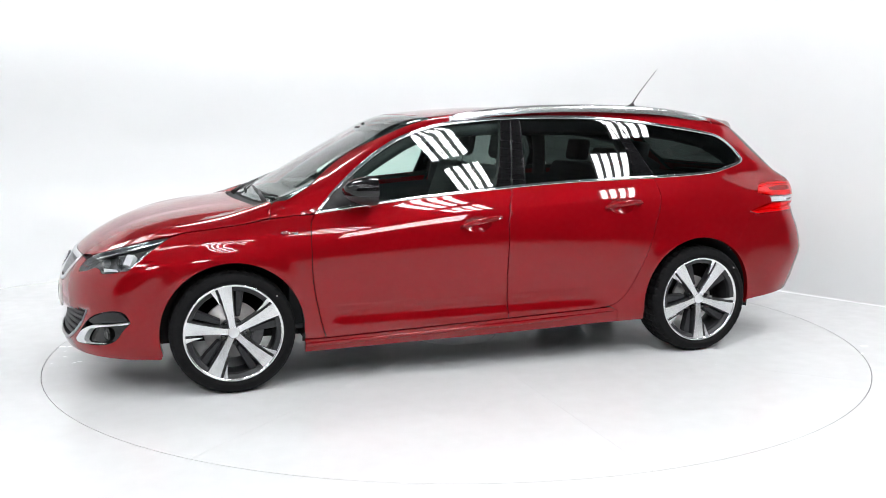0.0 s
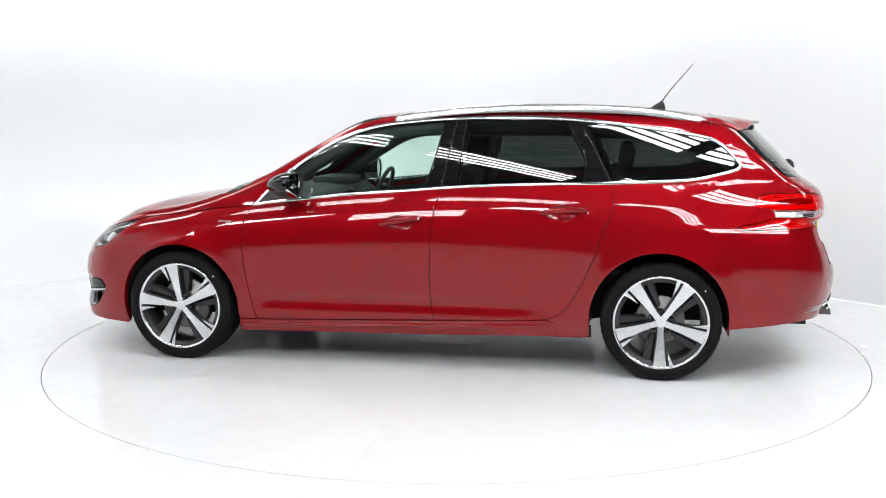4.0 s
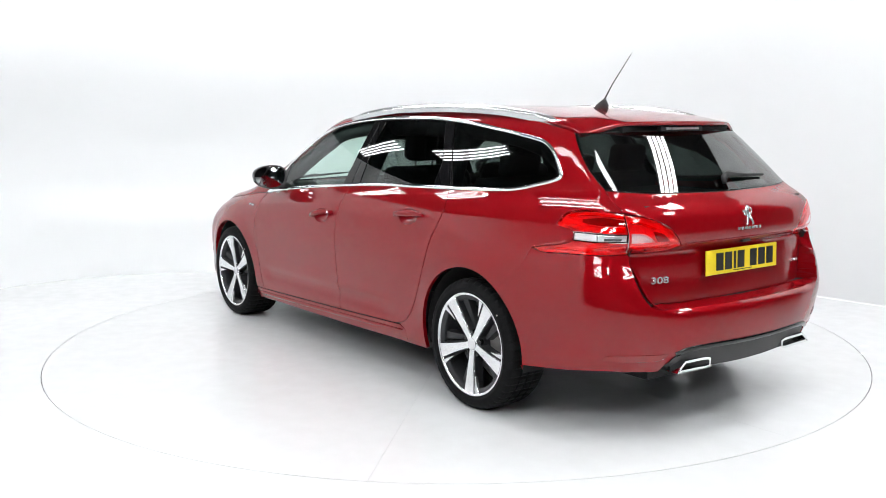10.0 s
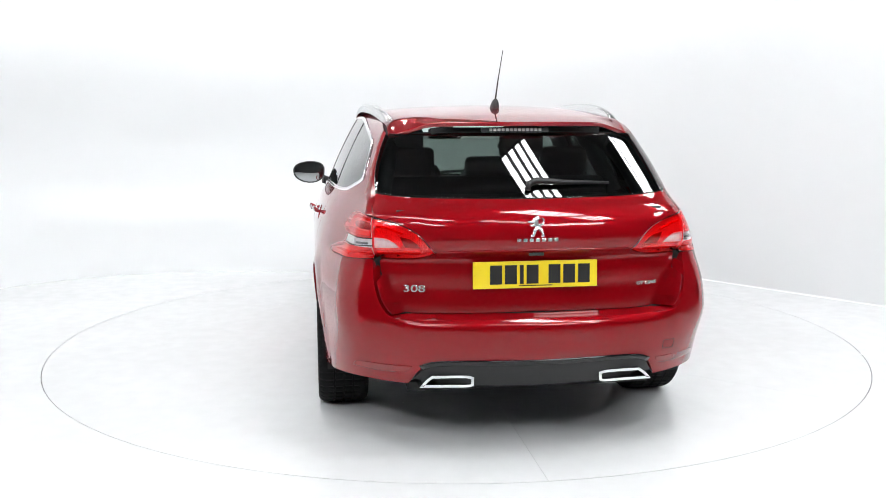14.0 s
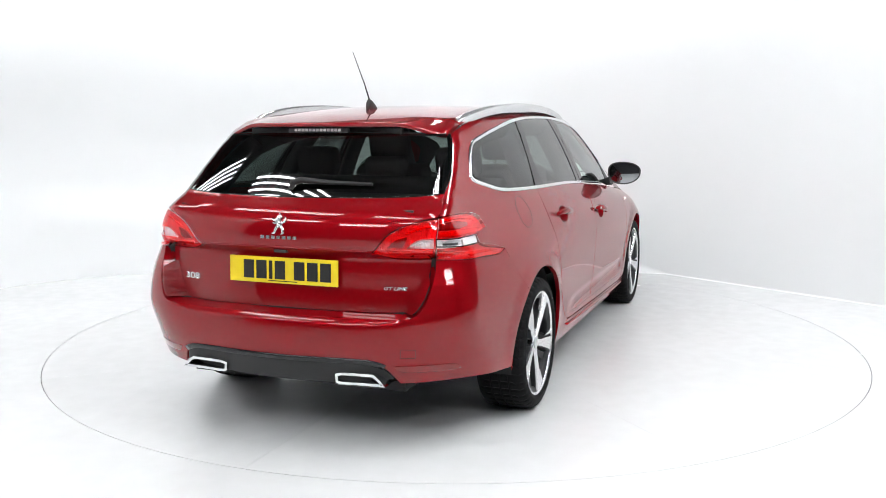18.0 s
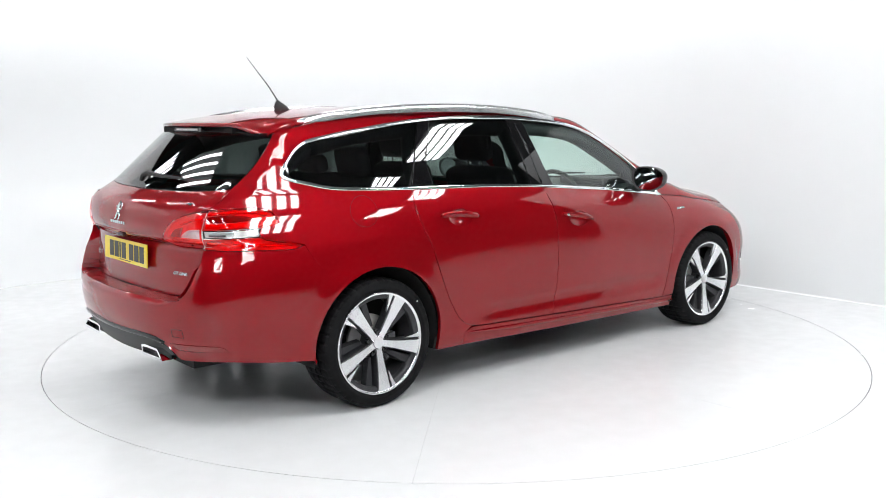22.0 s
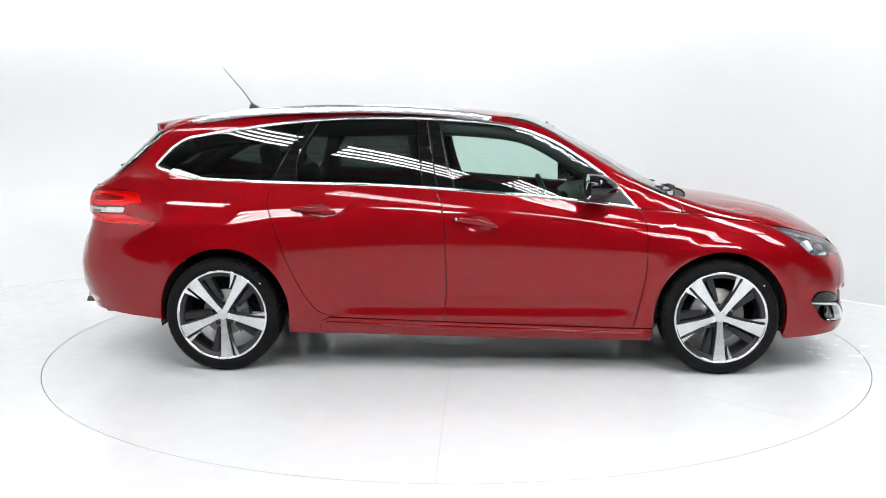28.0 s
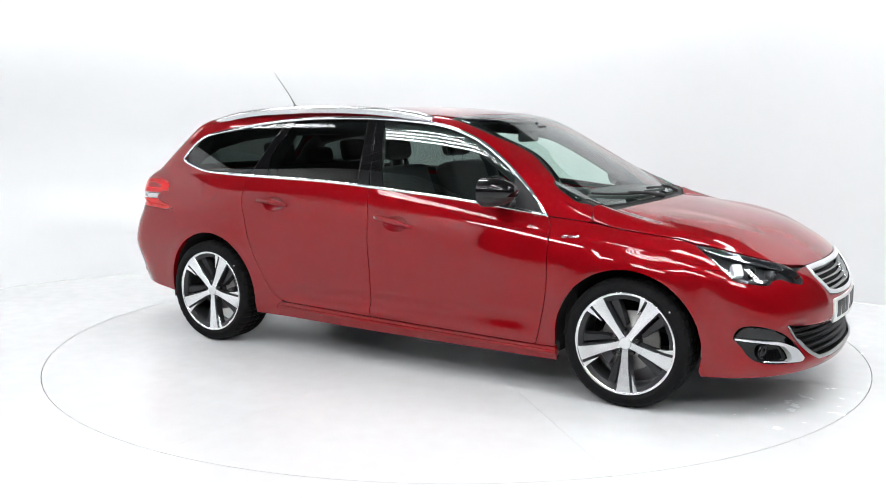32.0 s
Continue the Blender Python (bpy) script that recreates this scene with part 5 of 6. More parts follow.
# ---- door handles ----
def handle(x, z, side, key):
    tilt = -0.16 if x > -0.5 else -0.06
    pts = [(-0.122, 0), (-0.10, 0.002), (-0.05, 0.004), (0.0, 0.004), (0.05, 0.003), (0.10, 0), (0.124, -0.003)]
    rows, n = [], 12
    bm = bmesh.new()
    q, nn = girth([(x + a, z + a * tilt + b) for a, b in pts])
    for i, (a, b) in enumerate(pts):
        e = 1 - (abs(a) / 0.128) ** 4
        hh, out = 0.006 + 0.010 * e, 0.004 + 0.030 * e ** 0.7
        ring = []
        for k in range(n):
            t = k * math.tau / n
            p = Vector(q[i]) + Vector(nn[i]) * (out + 0.009 * math.cos(t)) + Vector((0, 0, hh * math.sin(t)))
            ring.append(bm.verts.new((p.x, p.y * side, p.z)))
        rows.append(ring)
    for a, b in zip(rows, rows[1:]):
        for k in range(n):
            bm.faces.new((a[k], a[(k + 1) % n], b[(k + 1) % n], b[k])).smooth = True
    bm.faces.new(rows[0])
    bm.faces.new(rows[-1])
    bmesh.ops.recalc_face_normals(bm, faces=bm.faces)
    grip = part("door_handle", bm, PAINT, CAR, "body-coloured pull handle")
    if key:
        q, nn = girth([(x - 0.098, z - 0.098 * tilt)])
        c = bmesh.new()
        bmesh.ops.create_uvsphere(c, u_segments=12, v_segments=8, radius=0.009)
        ob = part("lock_barrel", c, CHROME, grip)
        p = Vector(q[0]) + Vector(nn[0]) * 0.030
        ob.matrix_basis = Matrix.Translation((p.x, p.y * side, p.z)) @ Matrix.Diagonal((1, 0.5, 1, 1))
    return grip


for side in (1, -1):
    for x, z, key in ((0.034, 0.831, True), (-0.845, 0.893, False)):
        handle(x, z, side, key)

# ---- roof rails, spoiler, aerial ----
for side in (1, -1):
    line = curve([(0.125, 0.600, 1.396), (0.02, 0.604, 1.412), (-0.10, 0.606, 1.427), (-0.26, 0.606, 1.441), (-0.42, 0.604, 1.450), (-0.74, 0.597, 1.455), (-1.06, 0.582, 1.446), (-1.22, 0.571, 1.436), (-1.385, 0.557, 1.417), (-1.55, 0.538, 1.389), (-1.60, 0.530, 1.374)], 0.04)
    bm = bmesh.new()
    prev = None
    for i, p in enumerate(line):
        e = min(1, i / 3 + 0.25, (len(line) - 1 - i) / 3 + 0.25)
        ring = [bm.verts.new((p[0], side * (p[1] + dy), p[2] + dz)) for dy, dz in ((-0.020, -0.03), (-0.018, 0.004 * e), (-0.010, 0.012 * e), (0.004, 0.013 * e), (0.014, 0.006 * e), (0.020, -0.006), (0.021, -0.03))]
        if prev:
            for k in range(6):
                bm.faces.new((prev[k], prev[k + 1], ring[k + 1], ring[k])).smooth = True
        else:
            bm.faces.new(ring)
        prev = ring
    bm.faces.new(prev)
    bmesh.ops.recalc_face_normals(bm, faces=bm.faces)
    part("roof_rail", bm, RAIL, CAR, "satin aluminium roof rail")


def spoiler():
    """The roof's tail: it starts flush with the roof and runs out over the rear window to a thin edge."""
    bm = bmesh.new()
    ts, ss = np.linspace(0, 1, 10), np.linspace(-1, 1, 31)
    grid_t = np.array([[(t, s) for t in ts] for s in ss])
    t, s = grid_t[..., 0].ravel(), grid_t[..., 1].ravel()
    y = s * (0.562 - 0.002 * t)
    front, back = -1.642 + 0.08 * y * y, -1.938 + 0.55 * y * y
    x = front + (back - front) * t
    a = np.abs(y)
    free = ROOF(x) - 0.075 * y * y - 0.07 * y ** 4 - 0.010 * t * t - 0.045 * step(a, 0.36, 0.57) * t
    body, _ = deck(np.stack([np.maximum(x, -1.76), y], 1))
    w = step(t, 0.05, 0.45) * (1 - 0.9 * step(a, 0.47, 0.56))
    z = np.where(x > -1.76, body[:, 2], free) * (1 - w) + 0.002 + free * w
    low = z - 0.008 - 0.012 * np.sin(np.pi * np.minimum(t * 1.1, 1)) - 0.004 * t
    n = len(ts)
    tops = [[bm.verts.new((x[i * n + k], y[i * n + k], z[i * n + k])) for k in range(n)] for i in range(len(ss))]
    lows = [[bm.verts.new((x[i * n + k] + 0.004 * ts[k], y[i * n + k] * 0.995, low[i * n + k])) for k in range(n)] for i in range(len(ss))]
    for rows in (tops, lows):
        for p, q in zip(rows, rows[1:]):
            for k in range(n - 1):
                bm.faces.new((p[k], p[k + 1], q[k + 1], q[k])).smooth = True
    for i in range(len(ss) - 1):
        bm.faces.new((tops[i][-1], lows[i][-1], lows[i + 1][-1], tops[i + 1][-1]))
    for i in (0, -1):
        for k in range(n - 1):
            bm.faces.new((tops[i][k], tops[i][k + 1], lows[i][k + 1], lows[i][k]))
    bmesh.ops.recalc_face_normals(bm, faces=bm.faces)
    ob = part("roof_spoiler", bm, PAINT, CAR, "body-coloured spoiler over the rear window")
    lamp = part("high_brake_lamp", box(-0.012, 0.012, -0.150, 0.150, -0.010, 0.010, 0.004), SMOKED, CAR, "dark high brake lamp with a row of clear cells")
    lamp.matrix_basis = pose(-1.882, 0.012, 1.3375, 0, 6, 0)
    part("spoiler_base", box(-1.855, -1.82, -0.38, 0.38, 1.312, 1.350, 0.004), SEAL, CAR, "black trim under the spoiler")
    for k in range(13):
        c = part("lamp_cell", box(-0.004, 0.004, -0.0065, 0.0065, -0.006, 0.006, 0.002), PLATE_WHITE, lamp)
        c.matrix_basis = pose(-0.013, -0.110 + 0.0183 * k, 0.001)


spoiler()
aer = new("aerial")
aer.parent, aer["label"] = CAR, "black whip aerial on a shark-fin foot"
bm = bmesh.new()
prev = None
for t in np.linspace(0, 1, 9):
    w, l, h = 0.019 * (1 - t * t) ** 0.6 + 0.003, 0.044 * (1 - t ** 1.4) + 0.009, 0.052 * t
    ring = [bm.verts.new((-0.032 * t + l * math.cos(a) * 1.0, w * math.sin(a), h)) for a in [k * math.tau / 16 for k in range(16)]]
    if prev:
        for k in range(16):
            bm.faces.new((prev[k], prev[(k + 1) % 16], ring[(k + 1) % 16], ring[k])).smooth = True
    prev = ring
bm.faces.new(prev)
part("foot", bm, PLASTIC, aer)
part("mast", tube([(-0.03, 0, 0.05), (-0.085, 0, 0.128), (-0.207, 0, 0.272)], [0.0042, 0.0030, 0.0017], 8), PLASTIC, aer)
aer.matrix_basis = pose(-1.345, 0, 1.434)

# ---- wipers ----
def wiper(parent, pts, w):
    bm = bmesh.new()
    tube(pts, w, 8, bm)
    return part("wiper_blade", bm, WIPER, parent, "black wiper")


def tail_point(y, z, lift):
    u, _ = by_y(abs(y), z)
    q, n = girth([(u, z)])
    return (q[0][0] + n[0][0] * lift, math.copysign(q[0][1], y), q[0][2] + n[0][2] * lift)


wiper(CAR, [tail_point(0.012, 1.086, 0.012), tail_point(0.005, 1.105, 0.022), tail_point(-0.03, 1.116, 0.024), tail_point(-0.15, 1.112, 0.018), tail_point(-0.35, 1.108, 0.014)], [0.011, 0.015, 0.014, 0.010, 0.006])
for y0, y1 in ((0.60, 0.02), (0.0, -0.56)):
    ys = [y0 + (y1 - y0) * k / 4 for k in range(5)]
    q, n = deck([(1.195 - 0.31 * y * y - 0.012 * k, y) for k, y in enumerate(ys)])
    wiper(CAR, [tuple(p + m * 0.011) for p, m in zip(q, n)], [0.005, 0.007, 0.008, 0.007, 0.005])
    q, n = deck([(1.262 - 0.31 * y0 * y0, y0 - 0.02), (1.215 - 0.31 * ys[1] ** 2, ys[1]), (1.170 - 0.31 * ys[2] ** 2, ys[2])])
    wiper(CAR, [tuple(q[0] + n[0] * 0.006), tuple(q[1] + n[1] * 0.022), tuple(q[2] + n[2] * 0.020)], [0.014, 0.010, 0.007])


# ---- door mirrors ----
def mirror(side):
    root = new("door_mirror")
    root.parent, root["label"] = CAR, "gloss black door mirror on a short arm"
    bm = bmesh.new()
    rows = []
    for i in range(15):
        t = i / 14
        ring = []
        for k in range(28):
            a = k * math.tau / 28
            ca, sa = math.cos(a), math.sin(a)
            grow = math.sin(min(1, 0.06 + t * 1.12) * math.pi / 2) ** 0.55
            yy = 0.108 * math.copysign(abs(ca) ** 0.76, ca) * grow * (1 + 0.10 * sa)
            zz = 0.076 * math.copysign(abs(sa) ** 0.76, sa) * grow * (1 - 0.25 * (ca if ca > 0 else 0) * 0.8)
            ring.append(bm.verts.new((0.10 - 0.165 * t + 0.035 * (yy / 0.108) * (1 - t) * -1, yy, zz)))
        rows.append(ring)
    for a, b in zip(rows, rows[1:]):
        for k in range(28):
            bm.faces.new((a[k], a[(k + 1) % 28], b[(k + 1) % 28], b[k])).smooth = True
    bm.faces.new(rows[0])
    bmesh.ops.recalc_face_normals(bm, faces=bm.faces)
    cap = bm.copy()
    for m, keep in ((bm, lambda c: c.z < -0.022), (cap, lambda c: c.z >= -0.022)):
        bmesh.ops.bisect_plane(m, geom=list(m.verts) + list(m.edges) + list(m.faces), plane_co=(0, 0, -0.022), plane_no=(0, 0, 1), clear_outer=m is bm, clear_inner=m is cap)
    for m in (bm, cap):
        for v in m.verts:
            v.co.y *= side
        bmesh.ops.recalc_face_normals(m, faces=m.faces)
        smooth(m)
    part("cap", cap, GLOSS_BLACK, root, "gloss black cap")
    part("lower_shell", bm, PLASTIC, root, "matt black lower shell")
    ring = [(0.100 * math.copysign(abs(math.cos(a)) ** 0.76, math.cos(a)) * (1 + 0.10 * math.sin(a)), 0.069 * math.copysign(abs(math.sin(a)) ** 0.76, math.sin(a)) * (1 - 0.2 * max(math.cos(a), 0))) for a in [k * math.tau / 40 for k in range(40)]]
    bm = bmesh.new()
    rim = []
    for f in (1.0, 0.75, 0.5, 0.25):
        rim.append([bm.verts.new((-0.056 - 0.007 * (1 - f * f), y * side * f, z * f)) for y, z in ring])
    for p, q in zip(rim, rim[1:]):
        for k in range(40):
            bm.faces.new((p[k], p[(k + 1) % 40], q[(k + 1) % 40], q[k])).smooth = True
    bm.faces.new(rim[-1]).smooth = True
    bmesh.ops.recalc_face_normals(bm, faces=bm.faces)
    part("mirror_glass", bm, MIRROR, root, "silvered mirror glass")
    bm = bmesh.new()
    a = [bm.verts.new((-0.0655, y * side * 1.075, z * 1.09)) for y, z in ring]
    b = [bm.verts.new((-0.0575, y * side * 0.99, z * 0.99)) for y, z in ring]
    for k in range(40):
        bm.faces.new((a[k], a[(k + 1) % 40], b[(k + 1) % 40], b[k])).smooth = True
    part("bezel", bm, PLASTIC, root)
    part("arm", tube([(0.02, -0.09 * side, -0.055), (0.035, -0.13 * side, -0.066), (0.06, -0.185 * side, -0.075)], [0.030, 0.026, 0.034], 12), PLASTIC, root)
    root.matrix_basis = pose(0.690, 0.925 * side, 1.022, 0, 0, -6 * side)


mirror(1)
mirror(-1)


# ---- front: headlamps, grilles, fog lamps ----
HEADLAMP = outline(HL_BACK, HL_LOW[1:], HL_NOSE[1:], HL_TOP[1:-1], step_len=0.015)
for side in (1, -1):
    lamp = panel("headlamp", SMOKED, CAR, inset(HEADLAMP, 0.002), side=side, grid=0.03, lift=-0.055, depth=-0.052, seal=0, round_edge=0, label="dark headlamp housing behind a clear lens")
    panel("lens", LENS, lamp, inset(HEADLAMP, 0.002), side=side, grid=0.03, depth=0.003, seal=0, label="clear headlamp lens")
    panel("light_guide", PRISM, lamp, outline([(1.808, 0.728), (1.852, 0.730)], [(1.846, 0.682)], [(1.806, 0.678)], step_len=0.01), side=side, grid=0.02, lift=-0.012, depth=0.03, seal=0, label="bright ribbed light guide")
    panel("chrome_foot", CHROME, lamp, outline([(1.862, 0.657), (1.945, 0.656)], [(1.930, 0.640)], [(1.852, 0.645)], step_len=0.01), side=side, grid=0.02, lift=-0.006, depth=0.03, seal=0, label="bright foot of the headlamp")
    panel("chrome_line", CHROME, lamp, outline([(1.690, 0.797), (1.745, 0.786), (1.837, 0.760), (1.965, 0.725), (2.060, 0.697)], [(2.055, 0.690)], [(1.965, 0.716), (1.837, 0.750), (1.745, 0.776)], step_len=0.015), side=side, grid=0.03, lift=-0.014, depth=0.006, seal=0)
    panel("chrome_line", CHROME, lamp, outline([(1.684, 0.789), (1.732, 0.740), (1.765, 0.700), (1.792, 0.663)], [(1.800, 0.664)], [(1.772, 0.703), (1.738, 0.746)], step_len=0.015), side=side, grid=0.03, lift=-0.008, depth=0.006, seal=0)
    for u, z, r in ((1.905, 0.700, 0.034), (2.010, 0.680, 0.027)):
        q, n = girth([(u, z)])
        p, d = Vector(q[0]) - Vector(n[0]) * 0.045, Vector((0.93, 0.33, 0.0)).normalized()
        bm = bmesh.new()
        lathe([(r * 0.2, 0.012), (r * 0.6, 0.009), (r * 0.86, 0.0), (r * 0.88, -0.004), (r, -0.003), (r * 1.08, 0.004), (r * 1.16, 0.0), (r * 1.16, -0.03)], 28, "Z", bm)
        ob = part("projector", bm, SMOKED, lamp, "bright projector ring")
        m = Matrix.Translation((p.x, p.y * side, p.z)) @ Vector((d.x, d.y * side, 0)).to_track_quat("Z", "Y").to_matrix().to_4x4()
        ob.matrix_basis = m
        bm = bmesh.new()
        bmesh.ops.create_uvsphere(bm, u_segments=20, v_segments=12, radius=r * 0.86, matrix=Matrix.Translation((0, 0, -0.006)))
        for f in bm.faces:
            f.smooth = True
        ob = part("projector_lens", bm, GLOSS_BLACK, lamp, "dark glossy projector lens")
        ob.matrix_basis = m @ Matrix.Diagonal((1, 1, 0.6, 1))

GRILLE = mirrored(chain([(FRONT, 0.692), (2.42, 0.691), (2.28, 0.690), (2.203, 0.687)], [(2.214, 0.640), (2.250, 0.598), (2.295, 0.554)], [(2.368, 0.540), (2.505, 0.533), (FRONT, 0.532)]), FRONT)
grille = panel("grille", SEAL, CAR, inset(GRILLE, 0.001), grid=0.04, lift=-0.050, depth=-0.05, seal=0, round_edge=0, label="black grille with bright slats in a chrome frame")
strip("grille_frame", SATIN, grille, GRILLE, 0.020, lift=0.005, closed=True, label="chrome grille frame")


def span(poly, z):
    """How far an outline reaches at a height."""
    us = []
    for (u0, z0), (u1, z1) in zip(poly, poly[1:] + poly[:1]):
        if (z0 - z) * (z1 - z) < 0:
            us.append(u0 + (u1 - u0) * (z - z0) / (z1 - z0))
    return min(us), max(us)


for z in (0.566, 0.592, 0.618, 0.644, 0.668):
    a, b = span(GRILLE, z)
    strip("slat", LIP, grille, [(a + 0.012 + (b - a - 0.024) * k / 24, z) for k in range(25)], 0.006, lift=-0.010, base=0.03)
q, n = girth([(FRONT, 0.617)])
emblem(grille, Matrix.Translation(Vector(q[0]) + Vector(n[0]) * 0.004) @ pose(0, 0, 0, 0, -math.degrees(math.asin(n[0][2])), 0) @ pose(0, 0, 0, 90, 0, 90), 0.095)
LOWER = mirrored(lower, FRONT)
low_grille = panel("lower_grille", SEAL, CAR, inset(LOWER, 0.001), grid=0.05, lift=-0.060, depth=-0.055, seal=0, round_edge=0, label="black lower grille with broad slats")
for z in (0.285, 0.315, 0.345, 0.375, 0.402):
    a, b = span(LOWER, z)
    strip("slat", WIPER, low_grille, [(a + 0.008 + (b - a - 0.016) * k / 24, z) for k in range(25)], 0.012, lift=-0.014, base=0.035)
strip("bumper_lip", LIP, low_grille, mirrored(chain([(2.012, 0.437), (2.070, 0.355), (2.142, 0.288), (2.205, 0.254)], [(2.320, 0.250), (2.486, 0.254), (FRONT, 0.256)]), FRONT), [0.005 if abs(u - FRONT) > 0.52 else 0.016 for u, z in mirrored(chain([(2.012, 0.437), (2.070, 0.355), (2.142, 0.288), (2.205, 0.254)], [(2.320, 0.250), (2.486, 0.254), (FRONT, 0.256)]), FRONT)], lift=0.006, label="bright lower bumper lip")
for side in (1, -1):
    fog = panel("fog_lamp_surround", GLOSS_BLACK, CAR, inset(FOG, 0.001), side=side, grid=0.03, lift=-0.030, depth=-0.03, seal=0, round_edge=0, label="gloss black fog lamp surround")
    panel("upper_blade", GLOSS_BLACK, fog, outline([(1.806, 0.410), (1.828, 0.438), (1.876, 0.442), (1.952, 0.419), (2.004, 0.388)], [(1.985, 0.375), (1.92, 0.383), (1.806, 0.398)], step_len=0.015), side=side, grid=0.03, lift=0.002, depth=0.03, seal=0)
    panel("chrome_blade", SATIN, fog, outline([(1.802, 0.392), (1.86, 0.383), (1.923, 0.374), (1.985, 0.364), (2.035, 0.342), (2.068, 0.322), (2.103, 0.277)], [(2.090, 0.266), (2.014, 0.269)], [(2.016, 0.276), (2.030, 0.284), (2.020, 0.318), (1.995, 0.346)], [(1.923, 0.364), (1.803, 0.383)], step_len=0.012), side=side, grid=0.02, lift=0.004, depth=0.028, seal=0, label="bright chrome fog lamp blade")
    strip("chrome_foot", CHROME, fog, [(1.906 + 0.108 * k / 6, 0.279 - 0.011 * k / 6) for k in range(7)], 0.007, side=side, lift=0.004, base=0.02)
    q, n = girth([(1.921, 0.322)])
    p = Vector(q[0]) - Vector(n[0]) * 0.022
    bm = bmesh.new()
    lathe([(0.0001, 0.008), (0.018, 0.006), (0.030, 0.0), (0.034, 0.002), (0.037, -0.01)], 24, "Z", bm)
    ob = part("fog_lamp", bm, GLOSS_BLACK, fog, "round clear fog lamp")
    ob.matrix_basis = Matrix.Translation((p.x, p.y * side, p.z)) @ Vector((0.95, 0.31 * side, 0)).to_track_quat("Z", "Y").to_matrix().to_4x4()


# ---- cabin ----
def cabin():
    def inner(uv):
        q, n = girth(uv)
        return q - n * 0.055, -n
    for side in (1, -1):
        card = outline([(0.92, 0.28), (0.92, 0.885)], [(0.37, 0.945), (-0.17, 0.988), (-0.70, 1.012), (-1.3, 1.025)], [(-1.9, 1.03)], [(-1.9, 0.75)], [(-0.95, 0.75), (-0.9, 0.28)])
        v, f, n = sheet(card, inner, grid=0.15, depth=0, round_edge=0)
        part("door_card", raw("door_card", v * (1, side, 1), f), CABIN, CAR)
        # pillars and roof side seen from within
        for pts in ([(0.90, 0.95), (0.60, 1.20), (0.30, 1.345), (0.05, 1.385), (-0.25, 1.40)], [(-0.21, 1.0), (-0.235, 1.2), (-0.26, 1.39)], [(-1.02, 1.03), (-0.99, 1.2), (-0.93, 1.375)], [(-0.25, 1.40), (-0.9, 1.395), (-1.4, 1.345), (-1.68, 1.29)], [(-1.68, 1.29), (-1.80, 1.20), (-1.85, 1.10), (-1.93, 1.04)]):
            c = curve(pts, 0.08)
            w = 0.055 if pts[0][0] < -1.5 or pts[0][1] > 1.2 else 0.045
            q, n = girth(c)
            part("pillar_lining", tube([tuple((p - m * 0.075) * (1, side, 1)) for p, m in zip(q, n)], w, 8), CABIN, CAR)
    def ceiling(uv):
        q, n = deck(uv)
        return q - n * 0.035, -n
    v, f, n = sheet(both(chain([(0.25, 0.0), (0.20, 0.3), (0.12, 0.54)], [(-0.5, 0.57), (-1.2, 0.54), (-1.62, 0.49)], [(-1.68, 0.25), (-1.70, 0.0)])), ceiling, grid=0.15, depth=0, round_edge=0)
    part("headlining", raw("headlining", v, f), CABIN, CAR)
    part("cabin_floor", box(-1.0, 1.05, -0.76, 0.76, 0.29, 0.31), CABIN, CAR)
    part("boot_floor", box(-2.10, -1.0, -0.62, 0.62, 0.52, 0.55), CABIN, CAR)
    part("boot_cover", box(-1.95, -1.22, -0.60, 0.60, 0.99, 1.005, 0.006), CABIN, CAR, "dark luggage cover")
    part("bulkhead", box(0.98, 1.06, -0.74, 0.74, 0.30, 0.90), CABIN, CAR)
    part("tail_lining", box(-2.16, -2.06, -0.56, 0.56, 0.60, 1.02), CABIN, CAR)
    # dashboard
    bm = bmesh.new()
    prof = [(1.13, 0.93), (0.98, 0.965), (0.80, 0.965), (0.66, 0.945), (0.60, 0.90), (0.60, 0.80), (0.68, 0.66), (0.74, 0.48), (1.05, 0.48)]
    prism([(x, z) for x, z in prof], -0.72, 0.72, 0.02, bm)
    part("dashboard", bm, CABIN, CAR, "dark grey dashboard")
    part("instrument_hood", box(0.66, 0.90, -0.56, -0.18, 0.955, 1.005, 0.02), CABIN, CAR)
    part("centre_screen", box(0.585, 0.60, -0.12, 0.12, 0.80, 0.93, 0.006), GLOSS_BLACK, CAR, "dark dashboard screen")
    sw = new("steering_wheel")
    sw.parent, sw["label"] = CAR, "small dark steering wheel with silver spokes"
    part("rim", tube([(0, 0.172 * math.cos(a), 0.165 * math.sin(a)) for a in [k * math.tau / 36 for k in range(36)]], 0.015, 10, closed=True), PLASTIC, sw)
    part("airbag_pad", box(-0.02, 0.03, -0.07, 0.07, -0.055, 0.05, 0.02), PLASTIC, sw)
    for a in (200, 340, 270):
        part("spoke", tube([(0.01, 0.05 * math.cos(radians(a)), 0.05 * math.sin(radians(a))), (0, 0.165 * math.cos(radians(a)), 0.165 * math.sin(radians(a)))], 0.012, 8), SATIN, sw)
    sw.matrix_basis = pose(0.46, -0.37, 0.90, 0, -22, 0)
    part("steering_column", tube([(0.62, -0.37, 0.84), (0.47, -0.37, 0.895)], 0.04), CABIN, CAR)
    # seats
    def cushion(x0, x1, y0, y1, z0, z1, r):
        return smooth(box(x0, x1, y0, y1, z0, z1, r, 4))
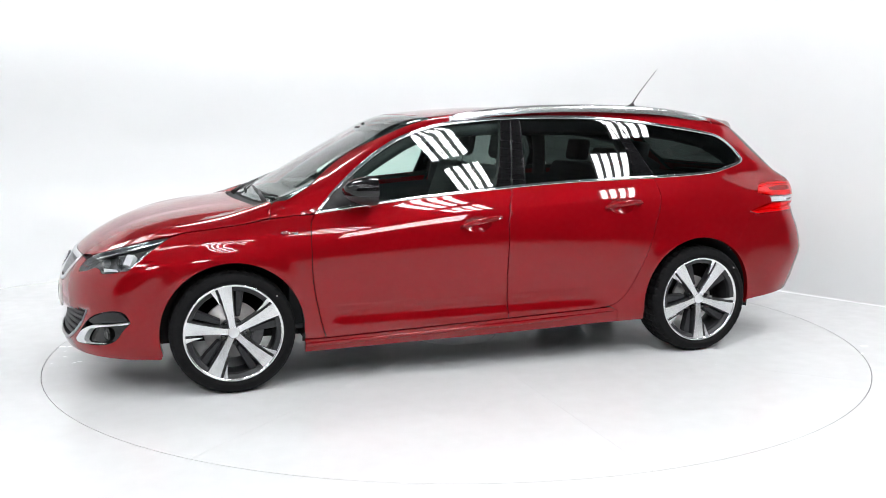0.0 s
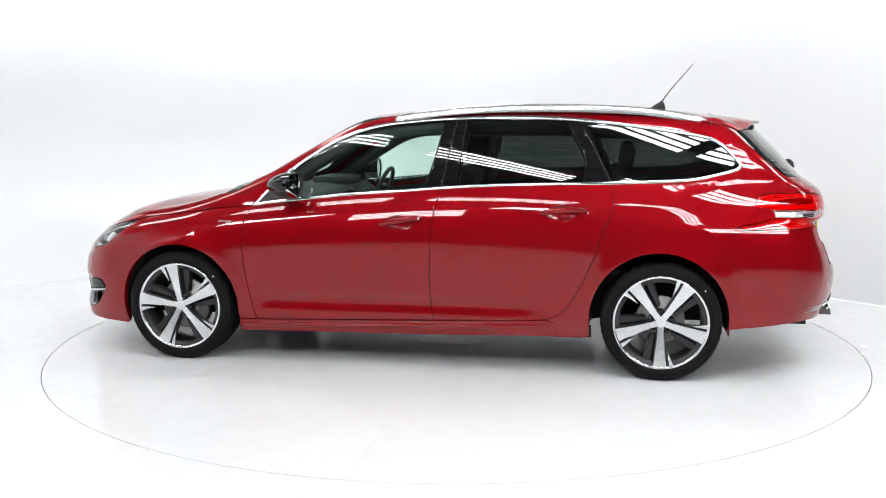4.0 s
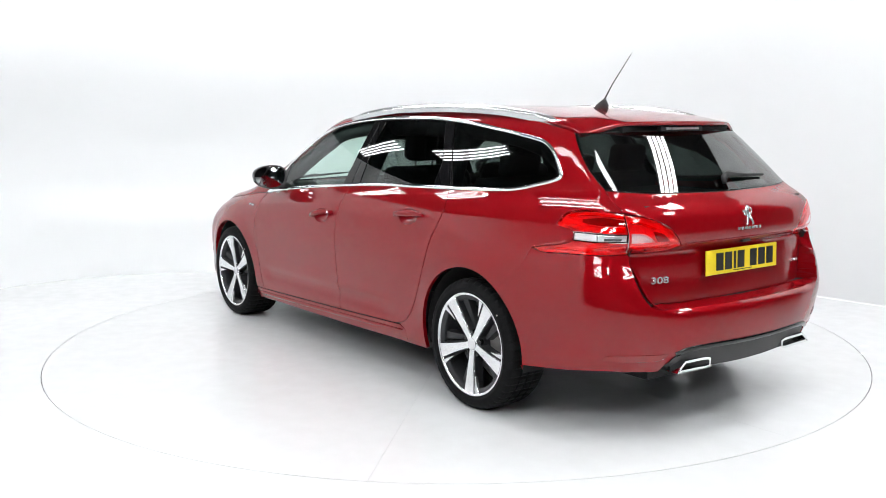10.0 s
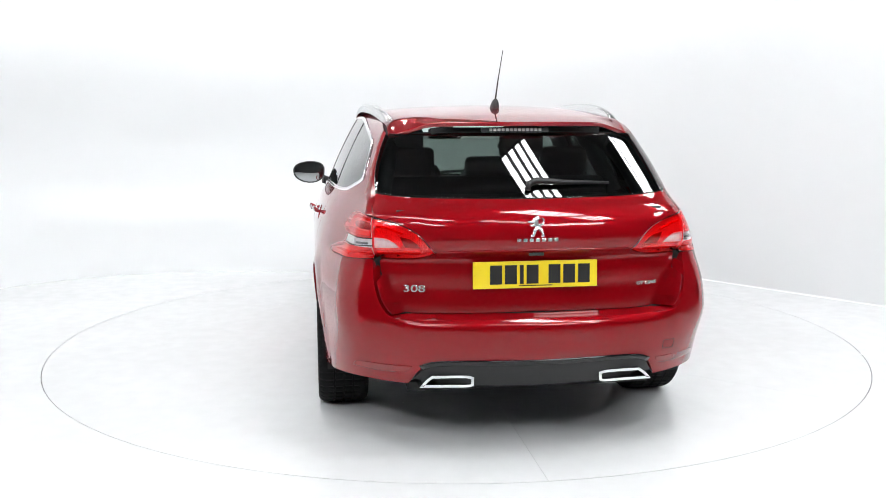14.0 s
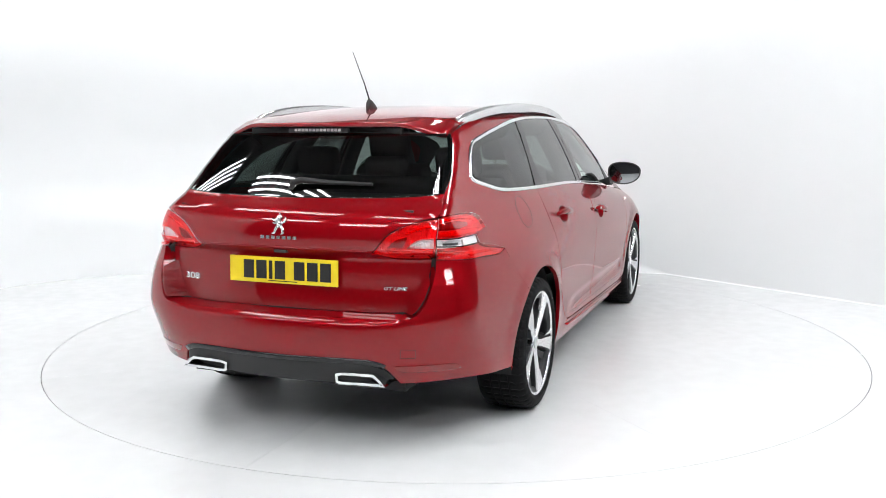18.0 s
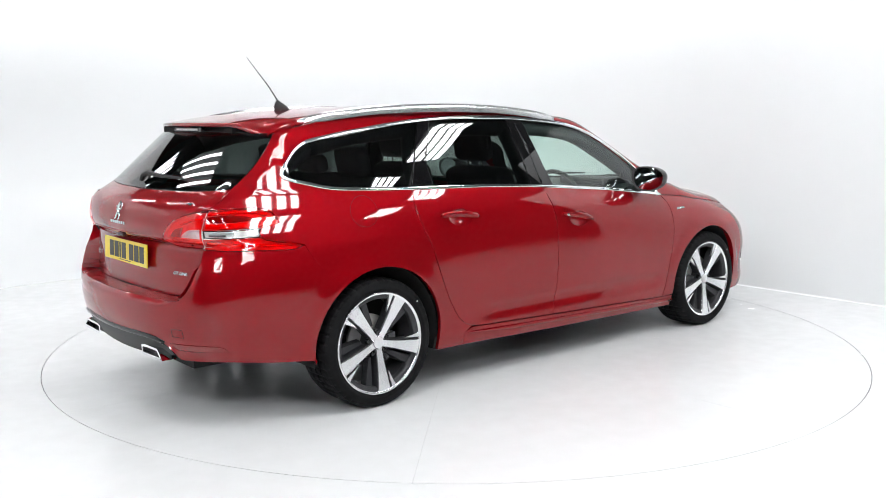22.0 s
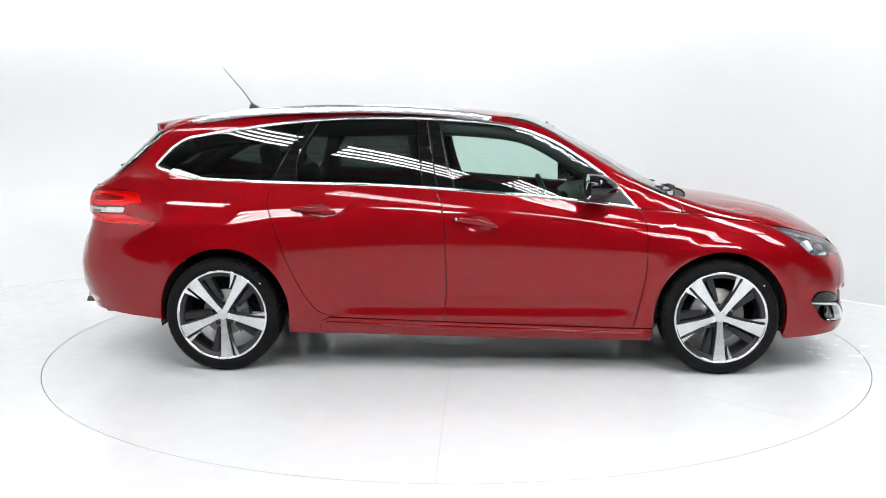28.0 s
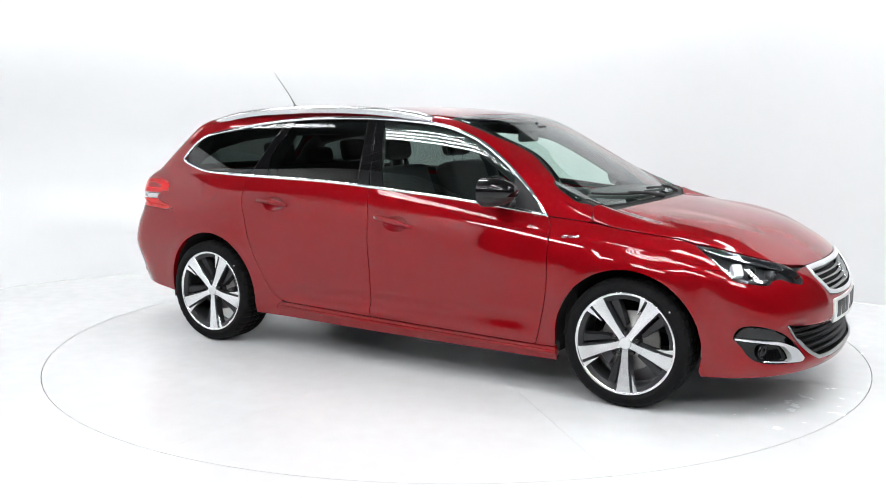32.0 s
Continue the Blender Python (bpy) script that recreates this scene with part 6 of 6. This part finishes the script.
    def seat(x, y):
        root = new("front_seat")
        root.parent, root["label"] = CAR, "dark cloth front seat with a headrest"
        part("cushion", cushion(-0.27, 0.27, -0.25, 0.25, 0.0, 0.17, 0.06), CLOTH, root)
        ob = part("backrest", cushion(-0.07, 0.07, -0.245, 0.245, 0.0, 0.62, 0.06), CLOTH, root)
        ob.matrix_basis = pose(-0.23, 0, 0.10, 0, -20, 0)
        ob = part("headrest", cushion(-0.05, 0.05, -0.135, 0.135, 0.0, 0.20, 0.05), CLOTH, root)
        ob.matrix_basis = pose(-0.452, 0, 0.725, 0, -12, 0)
        for s in (-0.06, 0.06):
            part("headrest_post", tube([(-0.44, s, 0.66), (-0.455, s, 0.76)], 0.006, 8), CHROME, root)
        root.matrix_basis = pose(x, y, 0.42)
    seat(0.17, 0.37)
    seat(0.17, -0.37)
    bench = new("rear_bench")
    bench.parent, bench["label"] = CAR, "dark cloth rear bench with three headrests"
    part("cushion", cushion(-0.25, 0.25, -0.64, 0.64, 0.0, 0.16, 0.06), CLOTH, bench)
    ob = part("backrest", cushion(-0.07, 0.07, -0.64, 0.64, 0.0, 0.60, 0.05), CLOTH, bench)
    ob.matrix_basis = pose(-0.23, 0, 0.08, 0, -22, 0)
    for y in (-0.40, 0, 0.40):
        ob = part("headrest", cushion(-0.04, 0.04, -0.12, 0.12, 0.0, 0.15 if y else 0.10, 0.038), CLOTH, bench)
        ob.matrix_basis = pose(-0.46, y, 0.655, 0, -12, 0)
    bench.matrix_basis = pose(-0.70, 0, 0.44)
    # mirror and visors
    rv = new("rear_view_mirror")
    rv.parent, rv["label"] = CAR, "black rear-view mirror under the roof"
    part("shell", box(-0.012, 0.018, -0.115, 0.115, -0.035, 0.035, 0.012), PLASTIC, rv)
    part("glass", box(-0.0145, -0.0125, -0.105, 0.105, -0.028, 0.028), MIRROR, rv)
    part("stem", tube([(0.01, 0, 0.02), (0.06, 0, 0.08)], 0.01, 8), PLASTIC, rv)
    rv.matrix_basis = pose(0.42, 0, 1.285, 0, 0, 0)
    part("sensor_housing", box(0.36, 0.52, -0.05, 0.05, 1.315, 1.345, 0.01), PLASTIC, CAR)
    for y in (-0.36, 0.36):
        part("sun_visor", box(0.16, 0.30, y - 0.19, y + 0.19, 1.355, 1.37, 0.006), CABIN, CAR)


cabin()


# black print along the edges of the glass
q = chain([(1.228 - 0.31 * y * y, y) for y in (0, 0.2, 0.4, 0.6, 0.692)], off(A_EDGE, -0.004, -0.004), [(0.342 - 0.31 * y * y, y) for y in (0.555, 0.4, 0.2, 0)])
strip("glass_print", GLOSS_BLACK, CAR, both(q), 0.035, deck, lift=-0.006, closed=True, base=0.002, label="black printed edge of the windscreen")


def motions():
    """The turntable carries the car round at an even pace."""
    rows, table = [], []
    for k in range(33):
        a = TURN[0] + TURN[1] * k
        turn = pose(0, 0, 0, 0, 0, a)
        table.append((k, turn))
        rows.append((k, turn @ pose(0.106, -0.017, 0)))
    walk(CAR, rows)
    walk(TABLE, table)


motions()
